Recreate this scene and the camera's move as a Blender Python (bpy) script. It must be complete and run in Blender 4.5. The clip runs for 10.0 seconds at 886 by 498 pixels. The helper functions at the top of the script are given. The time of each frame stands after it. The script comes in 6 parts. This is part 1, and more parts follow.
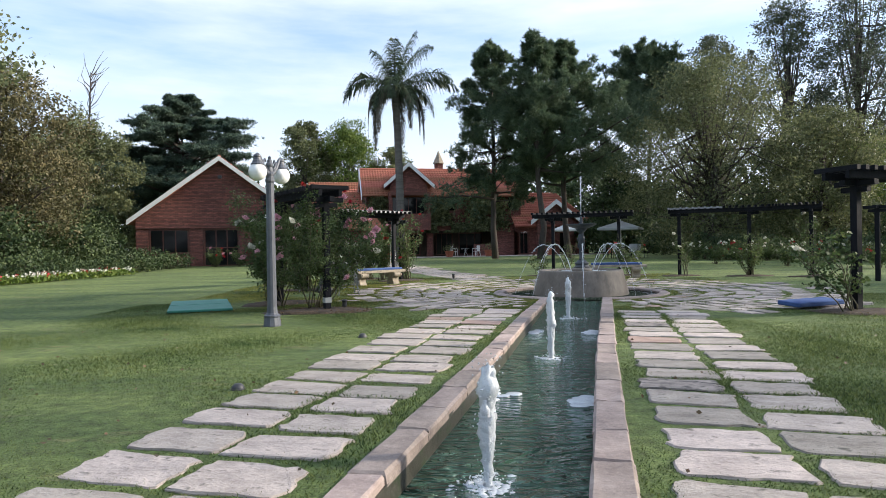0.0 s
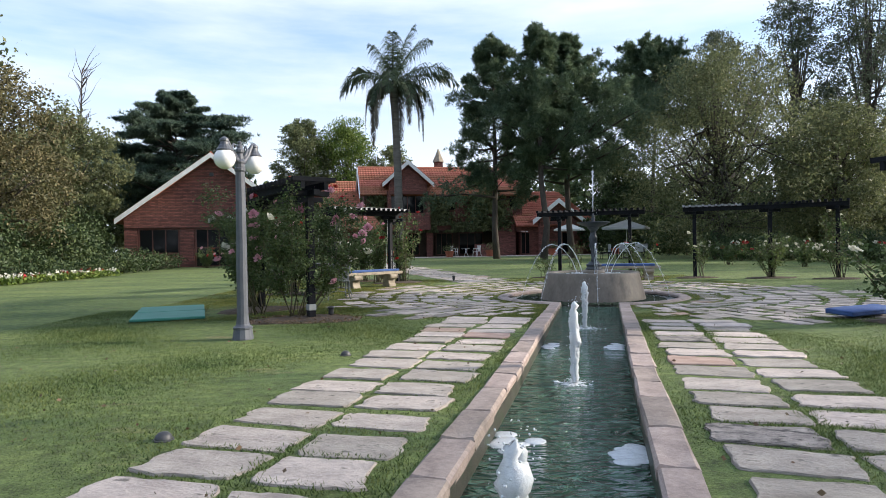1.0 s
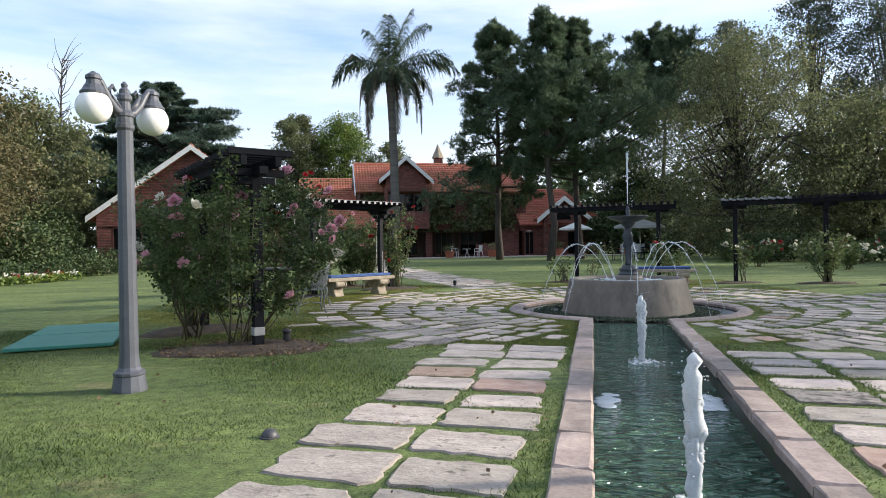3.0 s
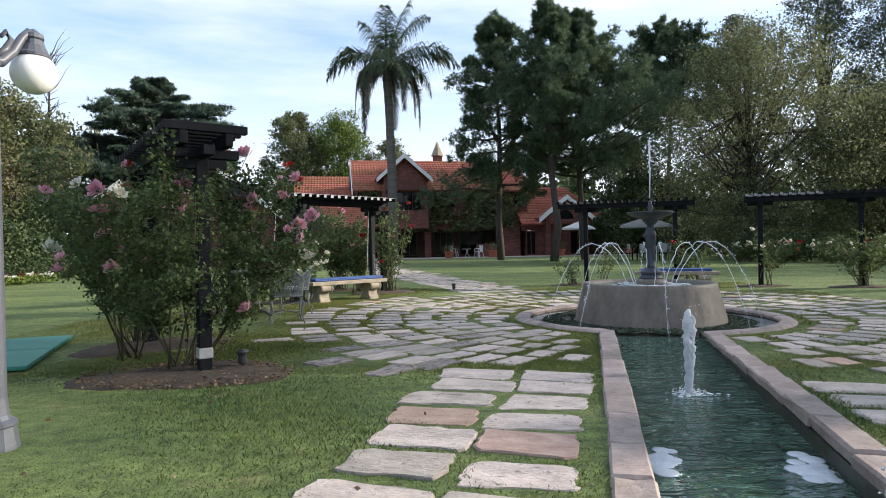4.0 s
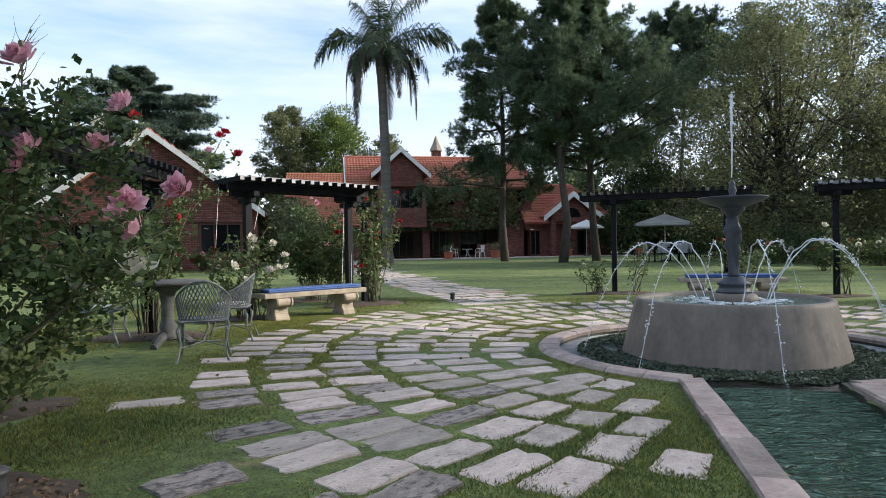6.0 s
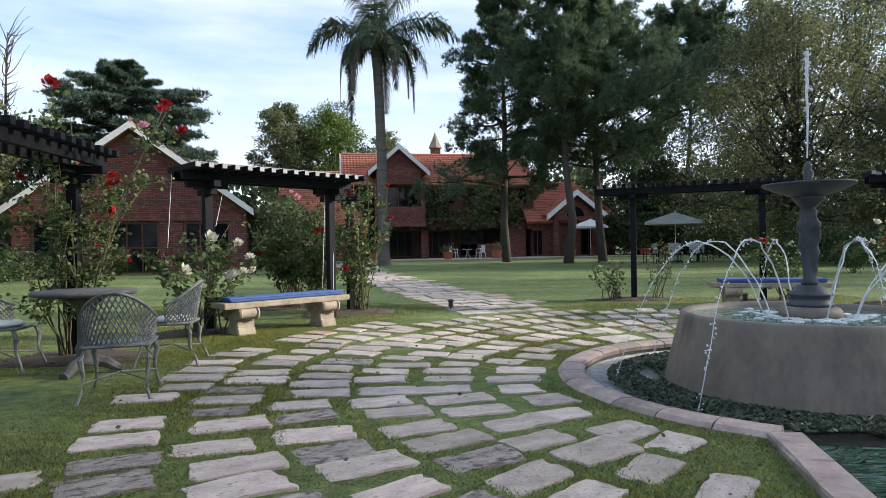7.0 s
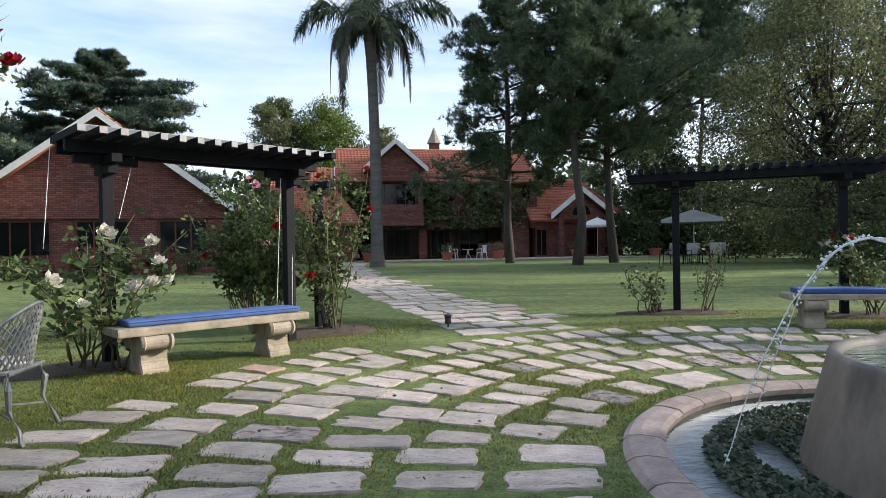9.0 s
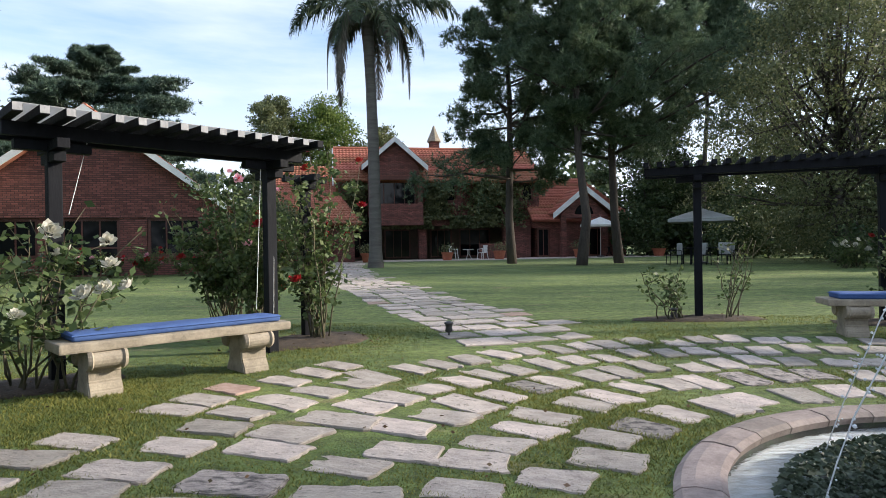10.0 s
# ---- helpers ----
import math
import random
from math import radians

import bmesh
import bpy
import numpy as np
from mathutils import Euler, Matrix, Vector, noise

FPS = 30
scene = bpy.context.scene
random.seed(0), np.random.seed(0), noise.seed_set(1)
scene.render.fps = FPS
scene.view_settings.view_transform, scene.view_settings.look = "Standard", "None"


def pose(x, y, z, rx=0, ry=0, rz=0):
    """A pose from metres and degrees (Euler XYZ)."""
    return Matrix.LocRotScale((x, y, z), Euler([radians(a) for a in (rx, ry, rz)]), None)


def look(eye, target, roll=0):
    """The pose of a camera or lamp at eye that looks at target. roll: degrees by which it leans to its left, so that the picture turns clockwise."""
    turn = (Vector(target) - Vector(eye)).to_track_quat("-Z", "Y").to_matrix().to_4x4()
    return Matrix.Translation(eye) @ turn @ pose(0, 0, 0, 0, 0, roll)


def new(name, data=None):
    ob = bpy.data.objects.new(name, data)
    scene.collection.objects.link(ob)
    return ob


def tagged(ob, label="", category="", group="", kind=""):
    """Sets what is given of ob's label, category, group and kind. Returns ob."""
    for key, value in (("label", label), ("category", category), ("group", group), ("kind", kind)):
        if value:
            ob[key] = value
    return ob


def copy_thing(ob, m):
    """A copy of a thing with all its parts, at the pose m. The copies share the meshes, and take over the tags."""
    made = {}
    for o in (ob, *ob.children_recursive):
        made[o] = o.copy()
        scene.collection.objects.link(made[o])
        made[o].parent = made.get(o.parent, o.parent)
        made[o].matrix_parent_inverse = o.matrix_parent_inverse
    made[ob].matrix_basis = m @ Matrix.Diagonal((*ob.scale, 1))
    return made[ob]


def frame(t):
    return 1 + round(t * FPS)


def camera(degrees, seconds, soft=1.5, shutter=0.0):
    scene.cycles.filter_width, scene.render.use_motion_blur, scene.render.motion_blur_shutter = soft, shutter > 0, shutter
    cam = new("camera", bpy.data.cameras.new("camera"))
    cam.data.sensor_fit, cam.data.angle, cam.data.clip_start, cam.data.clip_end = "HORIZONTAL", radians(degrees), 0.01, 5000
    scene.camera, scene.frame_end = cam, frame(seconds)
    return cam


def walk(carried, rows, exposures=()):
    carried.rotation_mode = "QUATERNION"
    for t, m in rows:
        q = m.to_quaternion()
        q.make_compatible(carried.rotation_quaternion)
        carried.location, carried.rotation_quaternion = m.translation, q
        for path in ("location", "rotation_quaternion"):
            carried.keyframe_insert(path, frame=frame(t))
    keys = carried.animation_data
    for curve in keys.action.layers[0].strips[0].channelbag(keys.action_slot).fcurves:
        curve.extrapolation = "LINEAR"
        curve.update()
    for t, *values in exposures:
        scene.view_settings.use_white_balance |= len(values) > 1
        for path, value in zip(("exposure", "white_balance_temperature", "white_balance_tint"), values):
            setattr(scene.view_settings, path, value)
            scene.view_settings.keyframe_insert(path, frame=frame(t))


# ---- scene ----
# camera: a level, nearly straight glide over the channel towards the house
cam = camera(70.96, 10.0, soft=0.9)
EYE, PITCH, LEAN = 1.1555, -0.213, 0.95
PATH = [
    (0.0, 0.000, 0.000), (0.5, 0.002, 0.671), (1.0, 0.009, 1.352), (1.5, 0.013, 2.058), (2.0, 0.000, 2.785),
    (2.5, 0.004, 3.508), (4.0, 0.083, 5.722), (4.5, 0.092, 6.513), (5.0, 0.107, 7.311), (5.5, 0.138, 8.120),
    (7.0, 0.222, 10.584), (7.5, 0.254, 11.432), (8.0, 0.275, 12.275), (8.5, 0.289, 12.692), (9.0, 0.295, 13.121),
    (9.5, 0.296, 13.553), (10.0, 0.291, 13.989),
]
walk(cam, [(t, pose(x, y, EYE, 90 + PITCH, LEAN, 0)) for t, x, y in PATH], exposures=[(0.0, 1.05, 6330, 12), (10.0, 1.05, 6330, 12)])

# ---- light ----
SUN_EL, SUN_AZ = radians(22), radians(84)      # azimuth clockwise from +y
world = bpy.data.worlds.new("sky")
scene.world = world
world.use_nodes = True
wn, wl = world.node_tree.nodes, world.node_tree.links
wn.clear()
sky = wn.new("ShaderNodeTexSky")
sky.sky_type, sky.sun_disc = "NISHITA", False
sky.sun_elevation, sky.sun_rotation = SUN_EL, SUN_AZ
sky.air_density, sky.dust_density, sky.ozone_density = 1.0, 1.2, 1.5
coord = wn.new("ShaderNodeTexCoord")
stretch = wn.new("ShaderNodeMapping")
stretch.inputs["Scale"].default_value = (1.3, 1.3, 7.0)
cloud = wn.new("ShaderNodeTexNoise")
cloud.inputs["Scale"].default_value, cloud.inputs["Detail"].default_value, cloud.inputs["Roughness"].default_value = 1.6, 7, 0.55
ramp = wn.new("ShaderNodeMapRange")
ramp.inputs["From Min"].default_value, ramp.inputs["From Max"].default_value = 0.38, 0.74
ramp.inputs["To Min"].default_value = 0.12
sep = wn.new("ShaderNodeSeparateXYZ")
low = wn.new("ShaderNodeMapRange")
low.inputs["From Min"].default_value, low.inputs["From Max"].default_value = 0.33, 0.05
add = wn.new("ShaderNodeMath")
add.operation, add.use_clamp = "MAXIMUM", True
mix = wn.new("ShaderNodeMix")
mix.data_type = "RGBA"
mix.inputs[7].default_value = (5.5, 5.87, 6.35, 1)
back = wn.new("ShaderNodeBackground")
back.inputs["Strength"].default_value = 0.1
wout = wn.new("ShaderNodeOutputWorld")
wl.new(coord.outputs["Generated"], stretch.inputs["Vector"])
wl.new(stretch.outputs["Vector"], cloud.inputs["Vector"])
wl.new(cloud.outputs["Fac"], ramp.inputs["Value"])
wl.new(coord.outputs["Generated"], sep.inputs["Vector"])
wl.new(sep.outputs["Z"], low.inputs["Value"])
wl.new(ramp.outputs["Result"], add.inputs[0])
wl.new(low.outputs["Result"], add.inputs[1])
wl.new(add.outputs["Value"], mix.inputs["Factor"])
veil = wn.new("ShaderNodeMix")
veil.data_type, veil.blend_type = "RGBA", "ADD"
veil.inputs["Factor"].default_value = 1.0
veil.inputs[7].default_value = (0.7, 1.08, 1.65, 1)
wl.new(sky.outputs["Color"], veil.inputs[6])
wl.new(veil.outputs[2], mix.inputs[6])
wl.new(mix.outputs[2], back.inputs["Color"])
wl.new(back.outputs["Background"], wout.inputs["Surface"])
sun_data = bpy.data.lights.new("sun", "SUN")
sun_data.energy, sun_data.angle, sun_data.color = 3.7, radians(4.0), (1.0, 0.9, 0.74)
sun = new("sun", sun_data)
_sd = Vector((math.sin(SUN_AZ) * math.cos(SUN_EL), math.cos(SUN_AZ) * math.cos(SUN_EL), math.sin(SUN_EL)))
sun.matrix_world = look(_sd * 200, (0, 0, 0))

# ---- materials ----
def material(name, low, high, scale=8.0, rough=0.8, metal=0.0, bump=0.3, bump_scale=None, detail=6, island=0.0, spot=None, spec=0.5, stretch=(1, 1, 1), dist=0.01):
    """Two-scale mottled surface: low and high colours by noise, finer relief, optional per-piece shift and stains."""
    m = bpy.data.materials.new(name)
    m.use_nodes = True
    n, l = m.node_tree.nodes, m.node_tree.links
    b = n["Principled BSDF"]
    b.inputs["Roughness"].default_value, b.inputs["Metallic"].default_value = rough, metal
    b.inputs["Specular IOR Level"].default_value = spec
    tc, mp = n.new("ShaderNodeTexCoord"), n.new("ShaderNodeMapping")
    mp.inputs["Scale"].default_value = stretch
    l.new(tc.outputs["Object"], mp.inputs["Vector"])
    src = mp.outputs["Vector"]
    if island:
        oi, sh = n.new("ShaderNodeObjectInfo"), n.new("ShaderNodeVectorMath")
        sh.operation = "MULTIPLY_ADD"
        sh.inputs[1].default_value = (37, 53, 71)
        l.new(oi.outputs["Random"], sh.inputs[0])
        l.new(src, sh.inputs[2])
        src = sh.outputs[0]
    def noise_at(s, d):
        t = n.new("ShaderNodeTexNoise")
        t.inputs["Scale"].default_value, t.inputs["Detail"].default_value = s, d
        t.inputs["Roughness"].default_value = 0.62
        l.new(src, t.inputs["Vector"])
        return t.outputs["Fac"]
    coarse, fine = noise_at(scale, detail), noise_at(scale * 9, 5)
    both = n.new("ShaderNodeMath")
    both.operation = "MULTIPLY_ADD"
    both.inputs[1].default_value = 0.45
    l.new(fine, both.inputs[0])
    l.new(coarse, both.inputs[2])
    fac = n.new("ShaderNodeMapRange")
    fac.inputs["From Min"].default_value, fac.inputs["From Max"].default_value = 0.5, 0.95
    l.new(both.outputs[0], fac.inputs["Value"])
    mx = n.new("ShaderNodeMix")
    mx.data_type = "RGBA"
    mx.inputs[6].default_value, mx.inputs[7].default_value = (*low, 1), (*high, 1)
    l.new(fac.outputs["Result"], mx.inputs["Factor"])
    col = mx.outputs[2]
    if spot:
        sp, sr, sm = noise_at(spot[1], 8), n.new("ShaderNodeMapRange"), n.new("ShaderNodeMix")
        sr.inputs["From Min"].default_value, sr.inputs["From Max"].default_value = spot[2], spot[2] + 0.12
        sm.data_type = "RGBA"
        sm.inputs[7].default_value = (*spot[0], 1)
        l.new(sp, sr.inputs["Value"])
        l.new(sr.outputs["Result"], sm.inputs["Factor"])
        l.new(col, sm.inputs[6])
        col = sm.outputs[2]
    if island:
        oi2, geo = n.new("ShaderNodeObjectInfo"), n.new("ShaderNodeNewGeometry")
        ad, fr, rg, hs = n.new("ShaderNodeMath"), n.new("ShaderNodeMath"), n.new("ShaderNodeMapRange"), n.new("ShaderNodeHueSaturation")
        fr.operation = "FRACT"
        l.new(oi2.outputs["Random"], ad.inputs[0])
        l.new(geo.outputs["Random Per Island"], ad.inputs[1])
        l.new(ad.outputs[0], fr.inputs[0])
        rg.inputs["To Min"].default_value, rg.inputs["To Max"].default_value = 1 - island, 1 + island
        l.new(fr.outputs[0], rg.inputs["Value"])
        l.new(rg.outputs["Result"], hs.inputs["Value"])
        hu = n.new("ShaderNodeMapRange")
        hu.inputs["To Min"].default_value, hu.inputs["To Max"].default_value = 0.5 + island * 0.05, 0.5 - island * 0.05
        l.new(fr.outputs[0], hu.inputs["Value"])
        l.new(hu.outputs["Result"], hs.inputs["Hue"])
        l.new(col, hs.inputs["Color"])
        col = hs.outputs["Color"]
    l.new(col, b.inputs["Base Color"])
    if bump:
        bp = n.new("ShaderNodeBump")
        bp.inputs["Strength"].default_value, bp.inputs["Distance"].default_value = bump, dist
        l.new(noise_at(bump_scale or scale * 5, 8), bp.inputs["Height"])
        l.new(bp.outputs["Normal"], b.inputs["Normal"])
    return m


def leafy(name, low, high, translucent=0.25, rough=0.55, vary=0.45, scale=0.45):
    m = material(name, low, high, scale=scale, rough=rough, bump=0, island=vary, spec=0.3)
    n, l = m.node_tree.nodes, m.node_tree.links
    b, out = n["Principled BSDF"], n["Material Output"]
    tr, ms = n.new("ShaderNodeBsdfTranslucent"), n.new("ShaderNodeMixShader")
    ms.inputs["Fac"].default_value = translucent
    l.new(b.inputs["Base Color"].links[0].from_socket, tr.inputs["Color"])
    l.new(b.outputs["BSDF"], ms.inputs[1])
    l.new(tr.outputs["BSDF"], ms.inputs[2])
    l.new(ms.outputs["Shader"], out.inputs["Surface"])
    return m


def brick_material(name, c1, c2, mortar):
    m = material(name, c1, c2, scale=3, rough=0.88, bump=0)
    n, l = m.node_tree.nodes, m.node_tree.links
    b = n["Principled BSDF"]
    tc, sx, cb = n.new("ShaderNodeTexCoord"), n.new("ShaderNodeSeparateXYZ"), n.new("ShaderNodeCombineXYZ")
    ad = n.new("ShaderNodeMath")
    l.new(tc.outputs["Object"], sx.inputs["Vector"])
    l.new(sx.outputs["X"], ad.inputs[0])
    l.new(sx.outputs["Y"], ad.inputs[1])
    l.new(ad.outputs[0], cb.inputs["X"])
    l.new(sx.outputs["Z"], cb.inputs["Y"])
    br = n.new("ShaderNodeTexBrick")
    br.inputs["Scale"].default_value = 1.0
    br.inputs["Brick Width"].default_value, br.inputs["Row Height"].default_value = 0.3, 0.085
    br.inputs["Mortar Size"].default_value, br.inputs["Mortar Smooth"].default_value = 0.013, 0.2
    br.inputs["Color1"].default_value, br.inputs["Color2"].default_value = (0.62, 0.62, 0.62, 1), (1.3, 1.3, 1.3, 1)
    br.inputs["Mortar"].default_value = (0.5, 0.5, 0.5, 1)
    l.new(cb.outputs["Vector"], br.inputs["Vector"])
    mu = n.new("ShaderNodeMix")
    mu.data_type, mu.blend_type = "RGBA", "MULTIPLY"
    mu.inputs["Factor"].default_value = 1.0
    l.new(b.inputs["Base Color"].links[0].from_socket, mu.inputs[6])
    l.new(br.outputs["Color"], mu.inputs[7])
    jo = n.new("ShaderNodeMix")
    jo.data_type = "RGBA"
    jo.inputs[7].default_value = (*mortar, 1)
    l.new(br.outputs["Fac"], jo.inputs["Factor"])
    l.new(mu.outputs[2], jo.inputs[6])
    l.new(jo.outputs[2], b.inputs["Base Color"])
    bp = n.new("ShaderNodeBump")
    bp.inputs["Strength"].default_value, bp.inputs["Distance"].default_value, bp.invert = 0.8, 0.012, True
    l.new(br.outputs["Fac"], bp.inputs["Height"])
    l.new(bp.outputs["Normal"], b.inputs["Normal"])
    return m


def glass_material(name, tint=(0.008, 0.009, 0.011), rough=0.04):
    m = material(name, tint, tint, rough=rough, bump=0.02, spec=0.3)
    return m


def water_material(name, ripple):
    m = bpy.data.materials.new(name)
    m.use_nodes = True
    n, l = m.node_tree.nodes, m.node_tree.links
    b = n["Principled BSDF"]
    b.inputs["Roughness"].default_value = 0.04
    b.inputs["IOR"].default_value = 1.55
    tc = n.new("ShaderNodeTexCoord")
    a, c, mx = n.new("ShaderNodeTexNoise"), n.new("ShaderNodeTexNoise"), n.new("ShaderNodeMix")
    a.inputs["Scale"].default_value, a.inputs["Detail"].default_value = 3.0, 5
    mx.data_type = "RGBA"
    mx.inputs[6].default_value, mx.inputs[7].default_value = (0.022, 0.070, 0.042, 1), (0.10, 0.19, 0.13, 1)
    l.new(tc.outputs["Object"], a.inputs["Vector"])
    l.new(a.outputs["Fac"], mx.inputs["Factor"])
    l.new(mx.outputs[2], b.inputs["Base Color"])
    mp = n.new("ShaderNodeMapping")
    mp.inputs["Rotation"].default_value, mp.inputs["Scale"].default_value = (0, 0, radians(14)), (0.7, 1.7, 1)
    l.new(tc.outputs["Object"], mp.inputs["Vector"])
    c.inputs["Scale"].default_value, c.inputs["Detail"].default_value, c.inputs["Distortion"].default_value = 5.0, 2.5, 1.6
    l.new(mp.outputs["Vector"], c.inputs["Vector"])
    bp = n.new("ShaderNodeBump")
    bp.inputs["Strength"].default_value, bp.inputs["Distance"].default_value = 1.0, ripple
    l.new(c.outputs["Fac"], bp.inputs["Height"])
    l.new(bp.outputs["Normal"], b.inputs["Normal"])
    return m


M_LAWN = material("lawn_grass", (0.045, 0.083, 0.019), (0.168, 0.212, 0.058), scale=0.55, stretch=(0.45, 1.5, 1), rough=0.9, bump=0.9, bump_scale=70, spot=((0.19, 0.165, 0.075), 1.7, 0.6), dist=0.02)
# fine tufty grain over the broad patches of the lawn
_n, _l = M_LAWN.node_tree.nodes, M_LAWN.node_tree.links
_b = _n["Principled BSDF"]
_tc, _g1, _g2, _sum, _rg, _mu = _n.new("ShaderNodeTexCoord"), _n.new("ShaderNodeTexNoise"), _n.new("ShaderNodeTexNoise"), _n.new("ShaderNodeMath"), _n.new("ShaderNodeMapRange"), _n.new("ShaderNodeMix")
_g1.inputs["Scale"].default_value, _g1.inputs["Detail"].default_value = 55, 4
_g2.inputs["Scale"].default_value, _g2.inputs["Detail"].default_value = 9, 5
_l.new(_tc.outputs["Object"], _g1.inputs["Vector"])
_l.new(_tc.outputs["Object"], _g2.inputs["Vector"])
_l.new(_g1.outputs["Fac"], _sum.inputs[0])
_l.new(_g2.outputs["Fac"], _sum.inputs[1])
_rg.inputs["From Min"].default_value, _rg.inputs["From Max"].default_value = 0.7, 1.3
_rg.inputs["To Min"].default_value, _rg.inputs["To Max"].default_value = 0.4, 1.6
_l.new(_sum.outputs[0], _rg.inputs["Value"])
_mu.data_type, _mu.blend_type = "RGBA", "MULTIPLY"
_mu.inputs["Factor"].default_value = 1.0
_l.new(_b.inputs["Base Color"].links[0].from_socket, _mu.inputs[6])
_l.new(_rg.outputs["Result"], _mu.inputs[7])
_l.new(_mu.outputs[2], _b.inputs["Base Color"])
M_BLADE = leafy("grass_blade", (0.036, 0.08, 0.018), (0.155, 0.19, 0.058), 0.35, 0.6, 0.55, 1.5)
M_MOSS = leafy("mossy_joint_grass", (0.06, 0.095, 0.018), (0.25, 0.245, 0.06), 0.35, 0.6, 0.5, 2.2)
M_SOIL = material("bare_soil", (0.028, 0.020, 0.014), (0.10, 0.072, 0.050), scale=6, rough=0.95, bump=1.0, bump_scale=40, dist=0.02)
M_PAVER = material("paving_stone", (0.27, 0.228, 0.20), (0.55, 0.475, 0.415), scale=3.0, rough=0.85, bump=0.8, bump_scale=12, island=0.3, spot=((0.135, 0.12, 0.10), 6, 0.57), dist=0.016)
M_PAVER_RED = material("reddish_paving_stone", (0.26, 0.165, 0.125), (0.42, 0.31, 0.25), scale=3.5, rough=0.85, bump=0.6, bump_scale=14, island=0.15, dist=0.012)
# lichened flagstone, also darkened to carry shade at the circle's near left
M_PAVER_DARK = material("lichened_shaded_paving_stone", (0.15, 0.13, 0.122), (0.40, 0.35, 0.31), scale=4, rough=0.85, bump=1.0, bump_scale=14, island=0.25, spot=((0.06, 0.053, 0.05), 5, 0.5), dist=0.016)
M_CURB = material("curb_stone", (0.19, 0.148, 0.13), (0.40, 0.32, 0.275), scale=4, rough=0.8, bump=0.6, bump_scale=25, island=0.2, spot=((0.18, 0.15, 0.13), 3, 0.62))
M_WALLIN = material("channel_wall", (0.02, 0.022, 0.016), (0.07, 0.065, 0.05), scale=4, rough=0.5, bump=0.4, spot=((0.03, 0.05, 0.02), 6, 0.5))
M_CONE = material("fountain_concrete", (0.115, 0.095, 0.076), (0.235, 0.195, 0.155), scale=2.2, rough=0.55, bump=0.25, bump_scale=22, spot=((0.105, 0.09, 0.075), 2.4, 0.56), stretch=(1, 1, 0.5))
M_WATER = water_material("channel_water", 0.5)
M_WATER_CALM = water_material("basin_water", 0.03)
M_POOL = water_material("clear_pool_water", 0.02)
_pb = M_POOL.node_tree.nodes["Principled BSDF"]
M_POOL.node_tree.links.remove(_pb.inputs["Base Color"].links[0])
_pb.inputs["Base Color"].default_value, _pb.inputs["Transmission Weight"].default_value, _pb.inputs["IOR"].default_value = (0.93, 0.97, 0.98, 1), 1.0, 1.33
# pale blue-grey floor colour gives the water its sky reflection
M_POOLFLOOR = material("sky_pale_pool_floor", (0.5, 0.54, 0.58), (0.72, 0.76, 0.8), scale=2.5, rough=0.7, bump=0.2, spot=((0.30, 0.34, 0.34), 3, 0.66))
M_FOAM = material("foaming_water", (0.75, 0.8, 0.84), (0.92, 0.95, 0.97), rough=0.25, bump=0.6, bump_scale=40)
M_FOAM.node_tree.nodes["Principled BSDF"].inputs["Transmission Weight"].default_value = 0.35
M_STREAM = material("thin_water_stream", (0.8, 0.85, 0.9), (0.95, 0.97, 1.0), rough=0.1, bump=0.3, bump_scale=60)
M_STREAM.node_tree.nodes["Principled BSDF"].inputs["Transmission Weight"].default_value = 0.3
M_IRON = material("dark_cast_iron", (0.028, 0.033, 0.04), (0.06, 0.068, 0.08), scale=6, rough=0.5, bump=0.2, spot=((0.09, 0.095, 0.09), 5, 0.62))
M_LAMP = material("grey_painted_lamp_iron", (0.06, 0.066, 0.082), (0.10, 0.108, 0.128), scale=5, rough=0.45, bump=0.1)
M_GLOBE = material("opal_glass_globe", (0.78, 0.78, 0.76), (0.86, 0.86, 0.84), scale=3, rough=0.25, bump=0.02)
M_WOOD = material("dark_stained_timber", (0.005, 0.0055, 0.008), (0.013, 0.014, 0.018), scale=4, rough=0.62, spec=0.12, bump=0.4, bump_scale=30, stretch=(1, 1, 0.3), spot=((0.02, 0.02, 0.024), 9, 0.72))
# pale colour for the dark pergola timber where sun strikes it
M_SUNLITWOOD = material("sunlit_pale_timber", (0.22, 0.22, 0.23), (0.42, 0.42, 0.42), scale=6, rough=0.7, bump=0.3, stretch=(1, 1, 0.4))
M_BENCH = material("weathered_bench_stone", (0.19, 0.16, 0.12), (0.38, 0.325, 0.245), scale=6, rough=0.85, bump=0.5, bump_scale=40, spot=((0.14, 0.12, 0.09), 5, 0.6))
M_BLUE = material("blue_canvas", (0.035, 0.075, 0.22), (0.06, 0.12, 0.30), scale=5, rough=0.85, bump=0.3, bump_scale=200)
M_GREENBOARD = material("green_painted_board", (0.03, 0.17, 0.125), (0.05, 0.23, 0.165), scale=3, rough=0.55, bump=0.1)
M_CHAIR = material("weathered_cast_aluminium", (0.085, 0.095, 0.095), (0.23, 0.245, 0.24), scale=14, rough=0.55, bump=0.3, metal=0.3)
M_TABLE = material("mossy_cast_stone", (0.05, 0.05, 0.046), (0.14, 0.137, 0.13), scale=7, rough=0.85, bump=0.5)
M_BRICK = brick_material("red_brick", (0.15, 0.05, 0.04), (0.24, 0.09, 0.07), (0.06, 0.034, 0.028))
M_TILE = material("terracotta_roof_tile", (0.29, 0.095, 0.055), (0.48, 0.19, 0.12), scale=1.2, rough=0.85, bump=0.3, bump_scale=20, island=0.22, spot=((0.16, 0.075, 0.05), 1.2, 0.6))
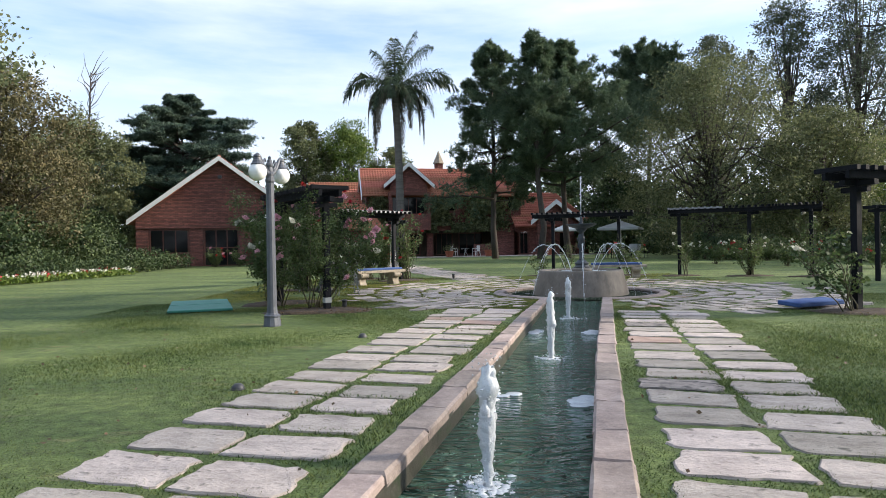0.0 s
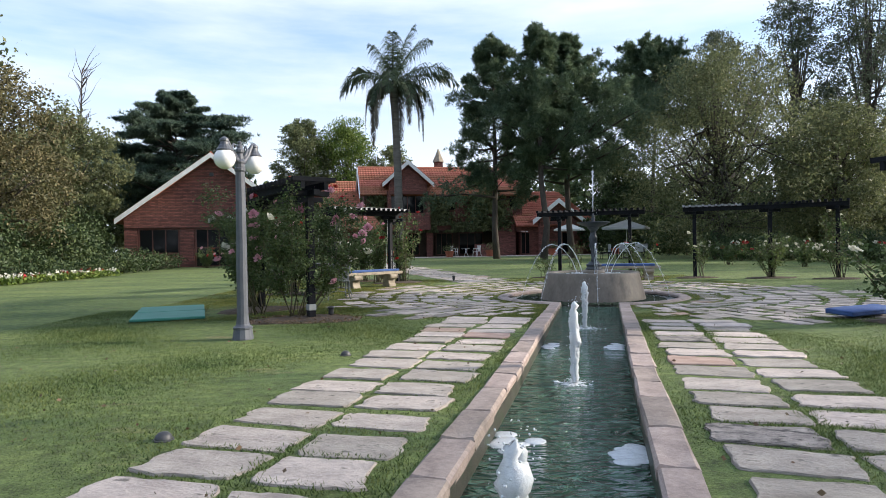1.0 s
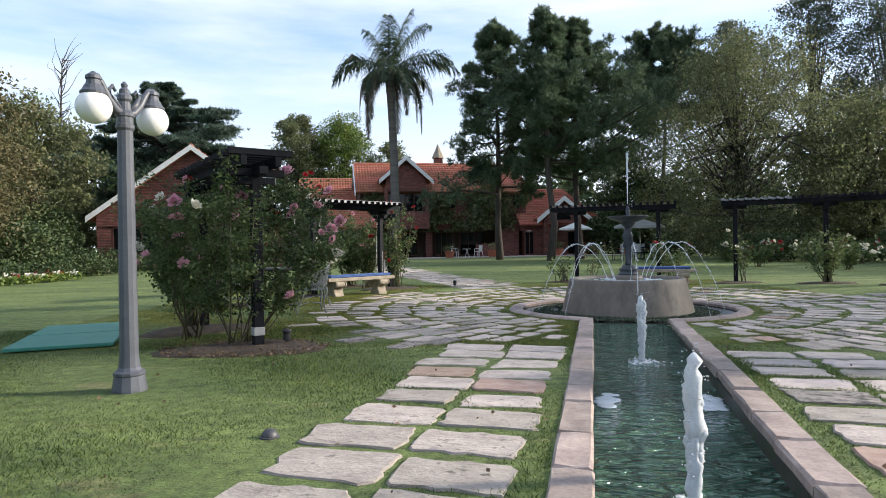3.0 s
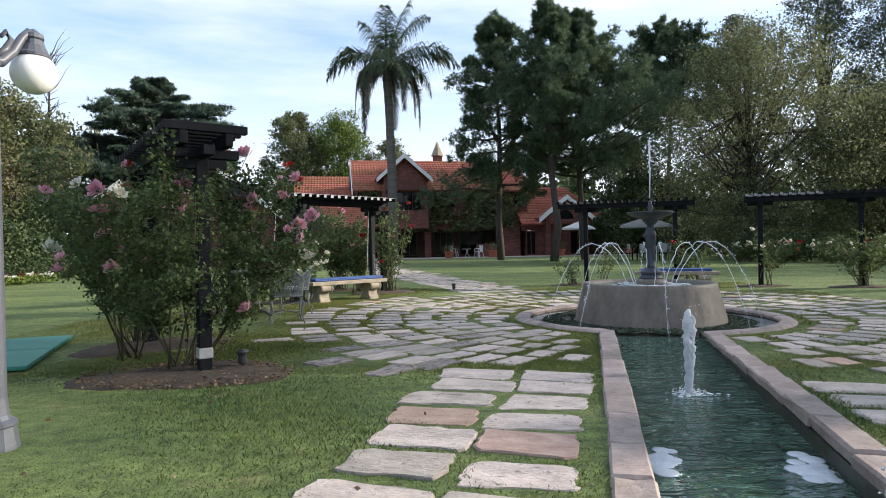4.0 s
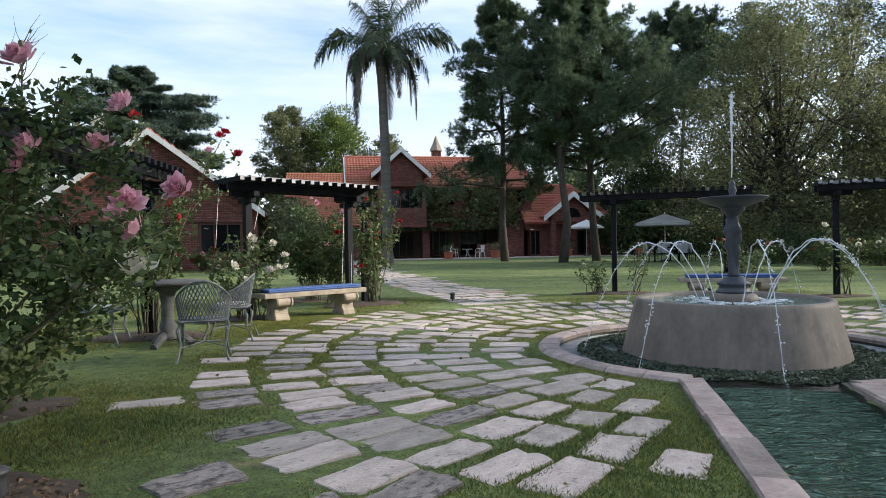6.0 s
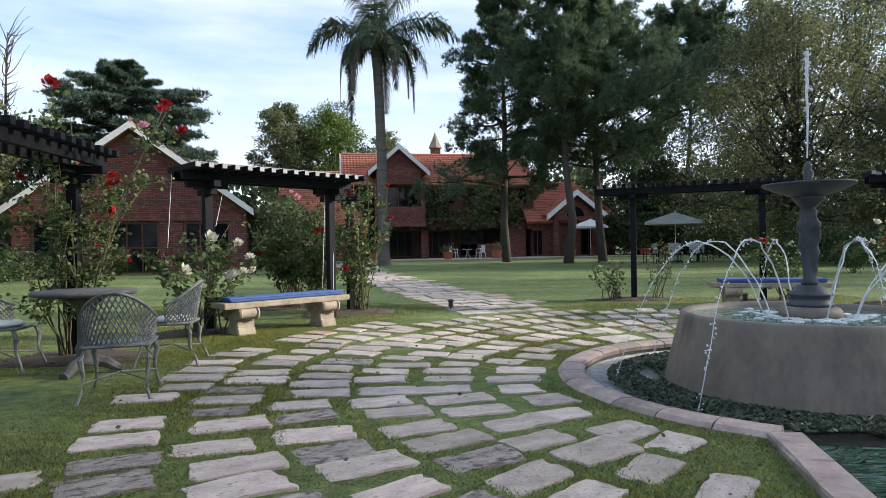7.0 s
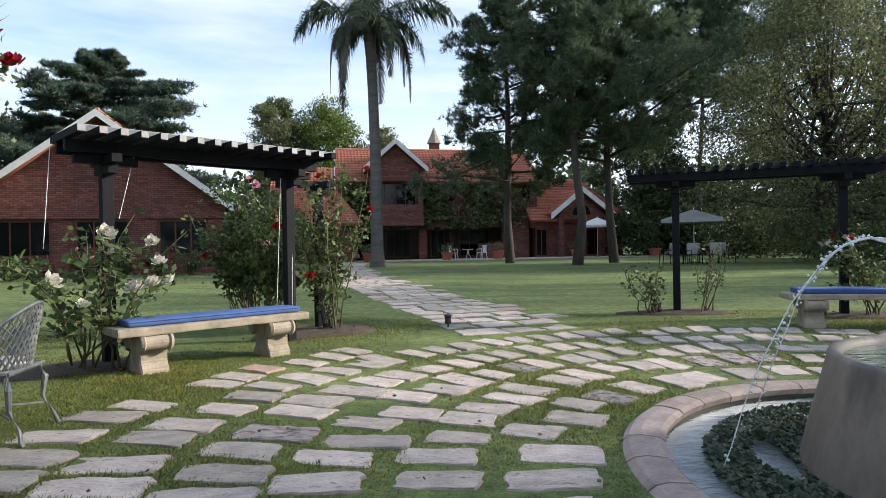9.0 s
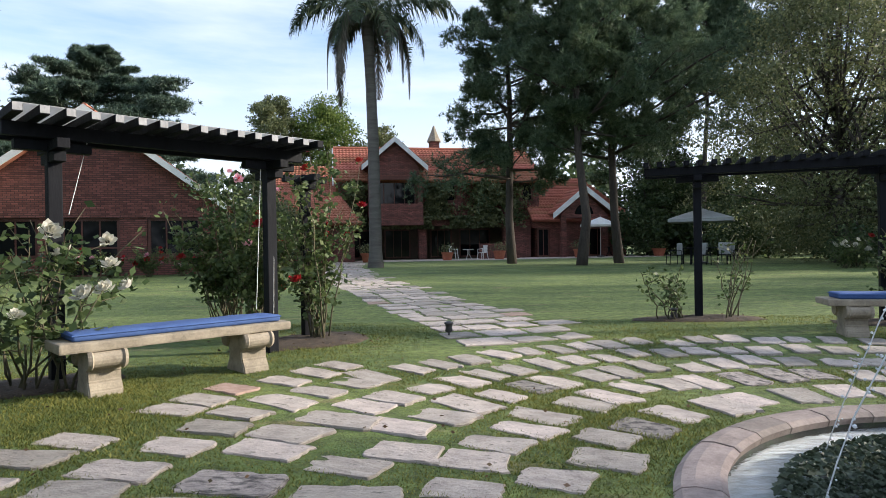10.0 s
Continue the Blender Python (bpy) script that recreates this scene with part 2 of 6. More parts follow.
M_WHITE = material("white_painted_wood", (0.62, 0.62, 0.6), (0.8, 0.8, 0.78), scale=3, rough=0.6, bump=0.1)
M_FRAME = material("red_brown_window_frame", (0.075, 0.022, 0.015), (0.13, 0.042, 0.028), scale=5, rough=0.5, bump=0.1)
M_GLASS = glass_material("dark_window_glass")
# plaster colour darkened to hold the shade of porch and balcony
M_SHADEWALL = material("porch_shade_plaster", (0.06, 0.045, 0.035), (0.11, 0.08, 0.06), scale=2, rough=0.9, bump=0.1)
M_CLAY = material("terracotta_pot", (0.30, 0.085, 0.045), (0.42, 0.15, 0.085), scale=6, rough=0.85, bump=0.2)
M_PLASTIC = material("white_plastic", (0.7, 0.7, 0.68), (0.82, 0.82, 0.8), scale=3, rough=0.4, bump=0.02)
M_CANVAS = material("pale_canvas", (0.6, 0.6, 0.57), (0.76, 0.76, 0.73), scale=2, rough=0.9, bump=0.1)
M_CANVAS_GREY = material("grey_canvas", (0.26, 0.27, 0.26), (0.37, 0.38, 0.37), scale=2, rough=0.9, bump=0.1)
M_BARK = material("grey_brown_bark", (0.03, 0.025, 0.021), (0.085, 0.07, 0.06), scale=3, rough=0.95, bump=1.0, bump_scale=12, stretch=(1, 1, 0.25), dist=0.04)
M_PALMBARK = material("grey_palm_trunk", (0.075, 0.068, 0.06), (0.16, 0.15, 0.135), scale=2, rough=0.9, bump=0.8, bump_scale=6, stretch=(0.4, 0.4, 3), dist=0.03)
M_TWIG = material("rose_cane", (0.05, 0.055, 0.025), (0.12, 0.095, 0.055), scale=6, rough=0.8, bump=0.2)
M_PINE = leafy("pine_needles", (0.04, 0.08, 0.05), (0.15, 0.20, 0.11), 0.35, scale=1.1)
M_CEDAR = leafy("cedar_needles", (0.035, 0.07, 0.05), (0.12, 0.165, 0.12), 0.2, scale=.8)
M_BROAD = leafy("broad_leaves", (0.075, 0.098, 0.046), (0.19, 0.205, 0.095), 0.42)
M_BRONZE = leafy("bronze_green_leaves", (0.06, 0.062, 0.026), (0.165, 0.145, 0.07), 0.3)
M_BRIGHT = leafy("light_green_leaves", (0.06, 0.11, 0.02), (0.15, 0.20, 0.04), 0.35)
M_DARKLEAF = leafy("dark_hedge_leaves", (0.027, 0.052, 0.021), (0.08, 0.112, 0.043), 0.28)
M_GUM = leafy("eucalyptus_leaves", (0.05, 0.07, 0.042), (0.12, 0.14, 0.085), 0.3)
# white sheet colour standing in for the light seen between slats
M_SHEET = leafy("translucent_gap_sheet", (0.6, 0.6, 0.6), (0.75, 0.75, 0.75), 0.6, vary=0.02)
M_ROSELEAF = leafy("rose_leaves", (0.045, 0.08, 0.028), (0.125, 0.165, 0.06), 0.35)
M_PALM = leafy("palm_fronds", (0.022, 0.042, 0.02), (0.055, 0.08, 0.035), 0.2)
M_DRYFROND = leafy("dry_palm_fronds", (0.055, 0.05, 0.035), (0.12, 0.105, 0.075), 0.15)
M_PINK = leafy("pink_petals", (0.68, 0.33, 0.43), (0.85, 0.58, 0.64), 0.4, vary=0.12)
M_RED = leafy("red_petals", (0.30, 0.01, 0.02), (0.45, 0.03, 0.03), 0.25, vary=0.2)
M_PETALWHITE = leafy("white_petals", (0.66, 0.64, 0.56), (0.8, 0.78, 0.7), 0.35, vary=0.1)
M_LITTER = leafy("dry_leaf_litter", (0.09, 0.055, 0.03), (0.2, 0.14, 0.08), 0.1, vary=0.4)
M_LEAD = material("dull_lamp_housing", (0.03, 0.03, 0.032), (0.07, 0.07, 0.075), scale=8, rough=0.5, bump=0.1)
M_PEBBLE = leafy("floating_water_plants", (0.03, 0.055, 0.03), (0.09, 0.11, 0.075), 0.2)

# ---- building helpers ----
def link_mesh(name, me, mat, parent=None, label=""):
    ob = new(name, me)
    if mat is not None and not me.materials:
        me.materials.append(mat)
    if parent is not None:
        ob.parent = parent
    if label:
        ob["label"] = label
    return ob


def part(name, bm, mat, parent=None, label="", smooth=False):
    me = bpy.data.meshes.new(name)
    bm.to_mesh(me)
    bm.free()
    if smooth:
        me.polygons.foreach_set("use_smooth", [True] * len(me.polygons))
    return link_mesh(name, me, mat, parent, label)


def soup(name, verts, faces, mat, parent=None, label=""):
    """One mesh from arrays: verts (n,3), faces (m,3 or 4)."""
    verts, faces = np.asarray(verts, np.float32), np.asarray(faces, np.int32)
    k = faces.shape[1]
    me = bpy.data.meshes.new(name)
    me.vertices.add(len(verts))
    me.vertices.foreach_set("co", verts.ravel())
    me.loops.add(faces.size)
    me.loops.foreach_set("vertex_index", faces.ravel())
    me.polygons.add(len(faces))
    me.polygons.foreach_set("loop_start", np.arange(0, faces.size, k, dtype=np.int32))
    me.update(calc_edges=True)
    return link_mesh(name, me, mat, parent, label)


def thing(name, m, label, category, group="", kind=""):
    ob = new(name)
    ob.empty_display_size = 0.1
    ob.matrix_world = m
    return tagged(ob, label, category, group, kind)


def box(bm, x0, x1, y0, y1, z0, z1, bevel=0.0, m=None):
    r = bmesh.ops.create_cube(bm, size=1.0)
    vs = r["verts"]
    bmesh.ops.scale(bm, vec=(x1 - x0, y1 - y0, z1 - z0), verts=vs)
    bmesh.ops.translate(bm, vec=((x0 + x1) / 2, (y0 + y1) / 2, (z0 + z1) / 2), verts=vs)
    if bevel:
        es = list({e for v in vs for e in v.link_edges})
        out = bmesh.ops.bevel(bm, geom=es, offset=bevel, segments=2, affect="EDGES", profile=0.6)
        vs = list({v for f in out["faces"] for v in f.verts} | {v for v in vs if v.is_valid})
    if m is not None:
        bmesh.ops.transform(bm, matrix=m, verts=[v for v in vs if v.is_valid])
    return bm


def boxed(name, dims, mat, parent, bevel=0.0, m=None, label=""):
    return part(name, box(bmesh.new(), *dims, bevel, m), mat, parent, label)


def lathe(bm, profile, seg=24, centre=(0, 0), cap=True):
    rings = []
    for r, z in profile:
        rings.append([bm.verts.new((centre[0] + r * math.cos(2 * math.pi * i / seg), centre[1] + r * math.sin(2 * math.pi * i / seg), z)) for i in range(seg)])
    for a, b in zip(rings, rings[1:]):
        for i in range(seg):
            bm.faces.new((a[i], a[(i + 1) % seg], b[(i + 1) % seg], b[i]))
    if cap:
        bm.faces.new(rings[0][::-1])
        bm.faces.new(rings[-1])
    return bm


def tube(bm, pts, radii, seg=6):
    """A tapered pipe along points."""
    pts = [Vector(p) for p in pts]
    if not hasattr(radii, "__len__"):
        radii = [radii] * len(pts)
    rings = []
    for i, (p, r) in enumerate(zip(pts, radii)):
        d = (pts[min(i + 1, len(pts) - 1)] - pts[max(i - 1, 0)]).normalized()
        a = d.orthogonal().normalized() if abs(d.z) > 0.95 else d.cross(Vector((0, 0, 1))).normalized()
        if abs(d.z) > 0.95:
            a = (Vector((1, 0, 0)) - d * d.x).normalized()
        b = d.cross(a)
        rings.append([bm.verts.new(p + r * (math.cos(2 * math.pi * j / seg) * a + math.sin(2 * math.pi * j / seg) * b)) for j in range(seg)])
    for a, b in zip(rings, rings[1:]):
        for j in range(seg):
            bm.faces.new((a[j], a[(j + 1) % seg], b[(j + 1) % seg], b[j]))
    bm.faces.new(rings[0][::-1])
    bm.faces.new(rings[-1])
    return bm


def extrude_profile(bm, pts, y0, y1, m=None):
    """A closed outline in xz, given depth along y."""
    a = [bm.verts.new((x, y0, z)) for x, z in pts]
    b = [bm.verts.new((x, y1, z)) for x, z in pts]
    n = len(pts)
    bm.faces.new(a)
    bm.faces.new(b[::-1])
    for i in range(n):
        bm.faces.new((a[i], b[i], b[(i + 1) % n], a[(i + 1) % n]))
    if m is not None:
        bmesh.ops.transform(bm, matrix=m, verts=a + b)
    bmesh.ops.recalc_face_normals(bm, faces=bm.faces)
    return bm


def leaves(rng, centres, size, flat=0.0, aspect=0.5, droop=0.0):
    """Small folded leaves (two triangles each) at the centres: arrays of verts and faces."""
    n = len(centres)
    d = rng.normal(size=(n, 3))
    d[:, 2] = d[:, 2] * (1 - flat) - droop
    d /= np.linalg.norm(d, axis=1)[:, None] + 1e-9
    s = rng.normal(size=(n, 3))
    s -= d * np.sum(s * d, axis=1)[:, None]
    s /= np.linalg.norm(s, axis=1)[:, None] + 1e-9
    L = size * rng.uniform(0.6, 1.3, (n, 1))
    c = np.asarray(centres)
    v = np.stack([c - d * L / 2, c + s * L * aspect / 2, c + d * L / 2, c - s * L * aspect / 2], 1).reshape(-1, 3)
    i = np.arange(n)[:, None] * 4
    return v, i + np.array([[0, 1, 2, 3]])


# the garden's axis: the channel runs along U to the fountain at C; V points across it
C = Vector((3.58, 16.42, 0.0))
U, V = Vector((0.2454, 0.9694, 0.0)), Vector((0.9694, -0.2454, 0.0))
AXIS = math.degrees(math.atan2(U.y, U.x)) - 90
WATER = -0.17


def gz(x, y):
    """Height of the ground: a shallow dip at the fountain, a gentle rise to the house."""
    d = math.hypot(x - C.x, y - C.y)
    return -0.12 * math.exp(-(d / 5.0) ** 4) + 0.19 * min(1, max(0, (y - 22) / 16)) ** 1.3


def sv(s, v, z=0.0):
    p = C + U * s + V * v
    return Vector((p.x, p.y, z))

# ---- ground, channel and pool ----
def axis_coords(a, b, fine0, fine1, step, far):
    mid = np.arange(fine0, fine1 + 1e-6, step)
    g = [0.3 * 1.35 ** k for k in range(1, 40)]
    lo, hi, x = [], [], fine0
    for q in g:
        x -= q
        lo.append(max(x, a))
        if x < a:
            break
    x = fine1
    for q in g:
        x += q
        hi.append(min(x, b))
        if x > b:
            break
    return np.array(lo[::-1] + list(mid) + hi)


def build_ground():
    xs = axis_coords(-900, 900, -9.0, 13.0, 0.15, 0)
    ys = axis_coords(-900, 900, -4.5, 26.0, 0.15, 0)
    X, Y = np.meshgrid(xs, ys)
    rx, ry = X - C.x, Y - C.y
    d = np.hypot(rx, ry)
    Z = -0.12 * np.exp(-(np.minimum(d, 60) / 5.0) ** 4) + 0.19 * np.clip((Y - 22) / 16, 0, 1) ** 1.3
    lump = np.array([[noise.noise((x * 0.35, y * 0.35, 3.1)) for x in xs] for y in ys])
    Z += 0.002 * lump * (np.hypot(rx, ry) < 60)
    nx, ny = len(xs), len(ys)
    i = (np.arange(ny - 1)[:, None] * nx + np.arange(nx - 1)[None, :])
    f = np.stack([i, i + 1, i + nx + 1, i + nx], -1).reshape(-1, 4)
    cx = (X[:-1, :-1] + X[1:, 1:]).ravel() / 2 - C.x
    cy = (Y[:-1, :-1] + Y[1:, 1:]).ravel() / 2 - C.y
    s, v = cx * U.x + cy * U.y, cx * V.x + cy * V.y
    hole = ((np.abs(v) < 0.6) & (s > -19.9) & (s < -1.5)) | (np.hypot(cx, cy) < 2.14)
    ob = soup("ground", np.stack([X, Y, Z], -1).reshape(-1, 3), f[~hole], M_LAWN)
    return tagged(ob, "mown green lawn with worn yellowish patches", "lawn", kind="structure")


ground = build_ground()

CH0, RIN, ROUT = -20.0, 2.03, 2.26
HALF = 0.5


def half_width(s):
    """Half the channel's clear width: it flares a little towards the pool."""
    return HALF + 0.09 * min(1, max(0, (s + 10) / 8))


def build_water():
    a0 = math.asin((HALF + 0.12) / (RIN + 0.04))
    pts = []
    for k in range(73):
        a = a0 + (2 * math.pi - 2 * a0) * k / 72
        pts.append(sv(-(RIN + 0.04) * math.cos(a), (RIN + 0.04) * math.sin(a), WATER))
    ends = [pts[-1], sv(CH0, -(HALF + 0.03), WATER), sv(CH0, HALF + 0.03, WATER), pts[0]]
    for ring, mat, label in ((pts, M_POOL, "gently rippled dark water of the round pool"), (ends, M_WATER, "rippled dark green water of the long channel")):
        bm = bmesh.new()
        f = bm.faces.new([bm.verts.new(p) for p in ring])
        f.normal_update()
        if f.normal.z < 0:
            f.normal_flip()
        bmesh.ops.triangulate(bm, faces=[f])
        ob = tagged(part("water", bm, mat), label, "water", kind="structure")
        ob.visible_shadow = mat is not M_POOL


build_water()
# basin walls and floor under the water
bm = bmesh.new()
for side in (-1, 1):
    for s0, s1, z0, z1 in ((CH0, -10, -0.04, -0.04), (-10, -1.85, -0.04, -0.12)):
        h0, h1 = side * half_width(s0), side * half_width(s1)
        q = [sv(s0, h0, -0.5), sv(s1, h1, -0.5), sv(s1, h1, z1), sv(s0, h0, z0)]
        vs = [bm.verts.new(p) for p in q + [p + V * side * 0.12 for p in q]]
        for ids in ((0, 1, 2, 3), (4, 5, 6, 7), (0, 1, 5, 4), (3, 2, 6, 7), (0, 3, 7, 4), (1, 2, 6, 5)):
            bm.faces.new([vs[i] for i in ids])
box(bm, -.62, .62, CH0 - .15, CH0, -.5, .03, m=Matrix.Translation(C) @ pose(0, 0, 0, 0, 0, AXIS))
bmesh.ops.recalc_face_normals(bm, faces=bm.faces)
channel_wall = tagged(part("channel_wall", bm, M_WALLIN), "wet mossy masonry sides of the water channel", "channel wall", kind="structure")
bm = bmesh.new()
a1 = math.asin((HALF + 0.09) / RIN)
ring = []
for k in range(65):
    a = a1 + (2 * math.pi - 2 * a1) * k / 64
    ring.append([bm.verts.new(sv(-r * math.cos(a), r * math.sin(a), z)) for r, z in ((RIN, -0.5), (RIN, -0.13), (RIN + 0.14, -0.13), (RIN + 0.14, -0.5))])
for a, b in zip(ring, ring[1:]):
    for j in range(4):
        bm.faces.new((a[j], b[j], b[(j + 1) % 4], a[(j + 1) % 4]))
bmesh.ops.recalc_face_normals(bm, faces=bm.faces)
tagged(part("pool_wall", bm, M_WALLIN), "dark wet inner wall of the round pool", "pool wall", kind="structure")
# raised pale floor added under the pool water to imitate reflected sky
bm = bmesh.new()
ring = []
for k in range(61):
    a = .55 + (2 * math.pi - 1.1) * k / 60
    ring.append([bm.verts.new(sv(-r * math.cos(a), r * math.sin(a), z)) for r, z in ((1.2, -.45), (1.2, -.31), (RIN - .03, -.29), (RIN + .02, -.27), (RIN + .02, -.45))])
for a, b in zip(ring, ring[1:]):
    for j in range(4):
        bm.faces.new((a[j], b[j], b[j + 1], a[j + 1]))
bm.faces.new(ring[0])
bm.faces.new(ring[-1][::-1])
bmesh.ops.recalc_face_normals(bm, faces=bm.faces)
tagged(part("pool_floor", bm, M_POOLFLOOR, None, "", True), "pale floor of the shallow round pool, coloured for reflected sky", "pool floor", kind="structure")
bm = bmesh.new()
box(bm, -4, 4, -20.2, 3, -0.62, -0.5, m=Matrix.Translation(C) @ pose(0, 0, 0, 0, 0, AXIS))
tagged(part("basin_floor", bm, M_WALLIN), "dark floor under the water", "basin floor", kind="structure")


def curb_stone(name, w, l, h, seed, parent, m):
    """A worn coping stone with rounded, uneven edges."""
    rr = random.Random(seed)
    bm = bmesh.new()
    e = 0.018
    lev = [(0.0, -h), (0.0, -e), (e * 0.8, 0.0)]
    rings = []
    for inset, z in lev:
        pts = []
        for (sx, sy) in ((-1, -1), (0, -1), (1, -1), (1, 0), (1, 1), (0, 1), (-1, 1), (-1, 0)):
            pts.append(bm.verts.new((sx * (w / 2 - inset) + rr.uniform(-.006, .006), sy * (l / 2 - inset) + rr.uniform(-.006, .006), z + (rr.uniform(-.006, .006) if z > -e * 1.1 else 0))))
        rings.append(pts)
    for a, b in zip(rings, rings[1:]):
        for j in range(8):
            bm.faces.new((a[j], a[(j + 1) % 8], b[(j + 1) % 8], b[j]))
    bm.faces.new(rings[-1])
    ob = part(name, bm, M_CURB, parent)
    ob.matrix_parent_inverse = Matrix()
    ob.matrix_basis = m
    return ob


def build_curbs():
    for side, nm in ((-1, "left"), (1, "right")):
        root = thing("channel_curb", Matrix.Translation(C) @ pose(0, 0, 0, 0, 0, AXIS), "pinkish sandstone coping along the water channel, worn", "curb", "channel curbs", "structure")
        rr = random.Random(side + 5)
        s = -2.06 - 0.02
        k = 0
        while s > CH0:
            ln = rr.uniform(0.52, 0.78)
            mid = s - ln / 2
            hv = half_width(mid) + 0.105
            p = sv(mid, side * hv)
            z = gz(p.x, p.y) * 0.7 + 0.02 + rr.uniform(-.004, .004)
            curb_stone("coping_stone", 0.215 + rr.uniform(-.012, .012), ln - 0.012, 0.075, k * 7 + side, root, pose(side * hv, mid, z, rr.uniform(-.4, .4), rr.uniform(-.6, .6), rr.uniform(-.5, .5) - side * (.64 if mid > -10 else 0)))
            s -= ln
            k += 1
    root = thing("pool_rim", Matrix.Translation(C) @ pose(0, 0, 0, 0, 0, AXIS), "round pool rim of curved pinkish coping stones", "pool rim", kind="structure")
    n = 30
    a1 = math.asin(0.61 / 2.1) + 0.03
    rr = random.Random(3)
    for k in range(n):
        b0 = a1 + (2 * math.pi - 2 * a1) * k / n
        b1 = a1 + (2 * math.pi - 2 * a1) * (k + 1) / n - 0.006
        bm = bmesh.new()
        rings = []
        dz = rr.uniform(-.004, .004)
        for t in range(4):
            a = b0 + (b1 - b0) * t / 3
            prof = [(RIN - 0.02, -0.15), (RIN - 0.035, -0.105), (RIN + 0.0, -0.078), (RIN + 0.12, -0.068), (ROUT - 0.04, -0.08), (ROUT, -0.11), (ROUT, -0.22)]
            rings.append([bm.verts.new((r * math.sin(a), -r * math.cos(a), z + dz)) for r, z in prof])
        for a, b in zip(rings, rings[1:]):
            for j in range(len(prof) - 1):
                bm.faces.new((a[j], a[j + 1], b[j + 1], b[j]))
        bm.faces.new(rings[0][::-1])
        bm.faces.new(rings[-1])
        bmesh.ops.recalc_face_normals(bm, faces=bm.faces)
        part("coping_stone", bm, M_CURB, root)


build_curbs()

# ---- fountain ----
def build_fountain():
    off = Matrix.Translation((.08, 0, 0))
    root = thing("fountain", Matrix.Translation(C), "conical grey concrete fountain with a dark iron column and dish", "fountain")
    bm = lathe(bmesh.new(), [(1.31, -0.5), (1.28, -0.3), (1.20, 0.05), (1.105, 0.42), (1.097, 0.47), (1.085, 0.488), (1.065, 0.492), (1.04, 0.488), (1.02, 0.45), (1.005, 0.40)], 72, cap=False)
    part("basin", bm, M_CONE, root, "smooth grey-brown conical concrete basin", True).matrix_basis = Matrix.Translation((.03, 0, 0))
    bm = lathe(bmesh.new(), [(1.018, 0.44), (0.05, 0.445)], 48)
    part("basin_water", bm, M_WATER_CALM, root, "water filling the basin").matrix_basis = Matrix.Translation((.03, 0, 0))
    bm = lathe(bmesh.new(), [(0.20, 0.545), (0.20, 0.57), (0.175, 0.59), (0.165, 0.63), (0.19, 0.645), (0.19, 0.665), (0.14, 0.69), (0.11, 0.74)], 28)
    part("pedestal", bm, M_IRON, root, "", True).matrix_basis = off
    bm = lathe(bmesh.new(), [(0.27, 0.40), (0.265, 0.50), (0.24, 0.53), (0.21, 0.545)], 28)
    part("plinth", bm, M_CONE, root, "wet concrete plinth under the iron column", True).matrix_basis = off
    # figure column kept as one plain tapered shape
    bm = lathe(bmesh.new(), [(0.10, 0.74), (0.105, 0.77), (0.082, 0.82), (0.078, 0.88), (0.085, 0.94), (0.092, 1.0), (0.10, 1.06), (0.115, 1.12), (0.125, 1.18), (0.118, 1.24), (0.125, 1.30), (0.135, 1.35), (0.115, 1.40), (0.095, 1.44), (0.10, 1.47), (0.085, 1.50), (0.11, 1.54), (0.15, 1.58), (0.17, 1.62)], 28)
    for v in bm.verts:
        a = math.atan2(v.co.y, v.co.x)
        k = 1 + (0.18 * math.sin(3 * a + v.co.z * 4) + 0.5 * noise.noise(v.co * 11)) * (0.78 < v.co.z < 1.5)
        k *= .68 if v.co.z < 1.52 else .85
        v.co.x *= k
        v.co.y *= k
        v.co.z = .74 + (v.co.z - .74) * .945
    part("column", bm, M_IRON, root, "dark iron column shaped as plain grouped figures", True).matrix_basis = off
    bm = lathe(bmesh.new(), [(0.06, 1.60), (0.16, 1.625), (0.30, 1.675), (0.375, 1.715), (0.395, 1.73), (0.39, 1.742), (0.36, 1.735), (0.22, 1.70), (0.02, 1.69)], 40)
    part("dish", bm, M_IRON, root, "shallow dark iron dish", True).matrix_basis = off @ Matrix.Translation((0, 0, -.05))
    bm = lathe(bmesh.new(), [(0.05, 1.69), (0.065, 1.73), (0.035, 1.78), (0.05, 1.83), (0.03, 1.87), (0.035, 1.90), (0.012, 1.95)], 14)
    part("nozzle", bm, M_IRON, root, "", True).matrix_basis = off @ Matrix.Translation((0, 0, -.05))
    # foam where the streams fall back, the thin rising jet and the arcs
    rr = random.Random(11)
    bm = bmesh.new()
    for k in range(150):
        a, r = rr.uniform(0, 2 * math.pi), 0.30 + abs(rr.gauss(0, .16))
        bmesh.ops.create_icosphere(bm, subdivisions=1, radius=rr.uniform(.012, .04), matrix=Matrix.Translation((r * math.cos(a), r * math.sin(a), .447)) @ Matrix.Diagonal((1.5, 1.5, .45, 1)))
    fm = tagged(part("foam_patch", bm, M_FOAM, None, "", True), "white foam on the water round the fountain column", "foam", kind="stuff")
    fm.matrix_world = Matrix.Translation(C) @ off
    bm = bmesh.new()
    tube(bm, [(rr.uniform(-.006, .006), rr.uniform(-.006, .006), 1.93 + 0.1 * k) for k in range(11)], [0.007 + 0.0012 * k for k in range(11)], 6)
    for k in range(46):
        z = 2.2 + 0.85 * rr.random() ** 0.6
        bmesh.ops.create_icosphere(bm, subdivisions=1, radius=rr.uniform(0.006, 0.018), matrix=Matrix.Translation((rr.gauss(0, .016), rr.gauss(0, .016), z)))
    for k in range(30):
        z = 1.8 + rr.random() * 1.0
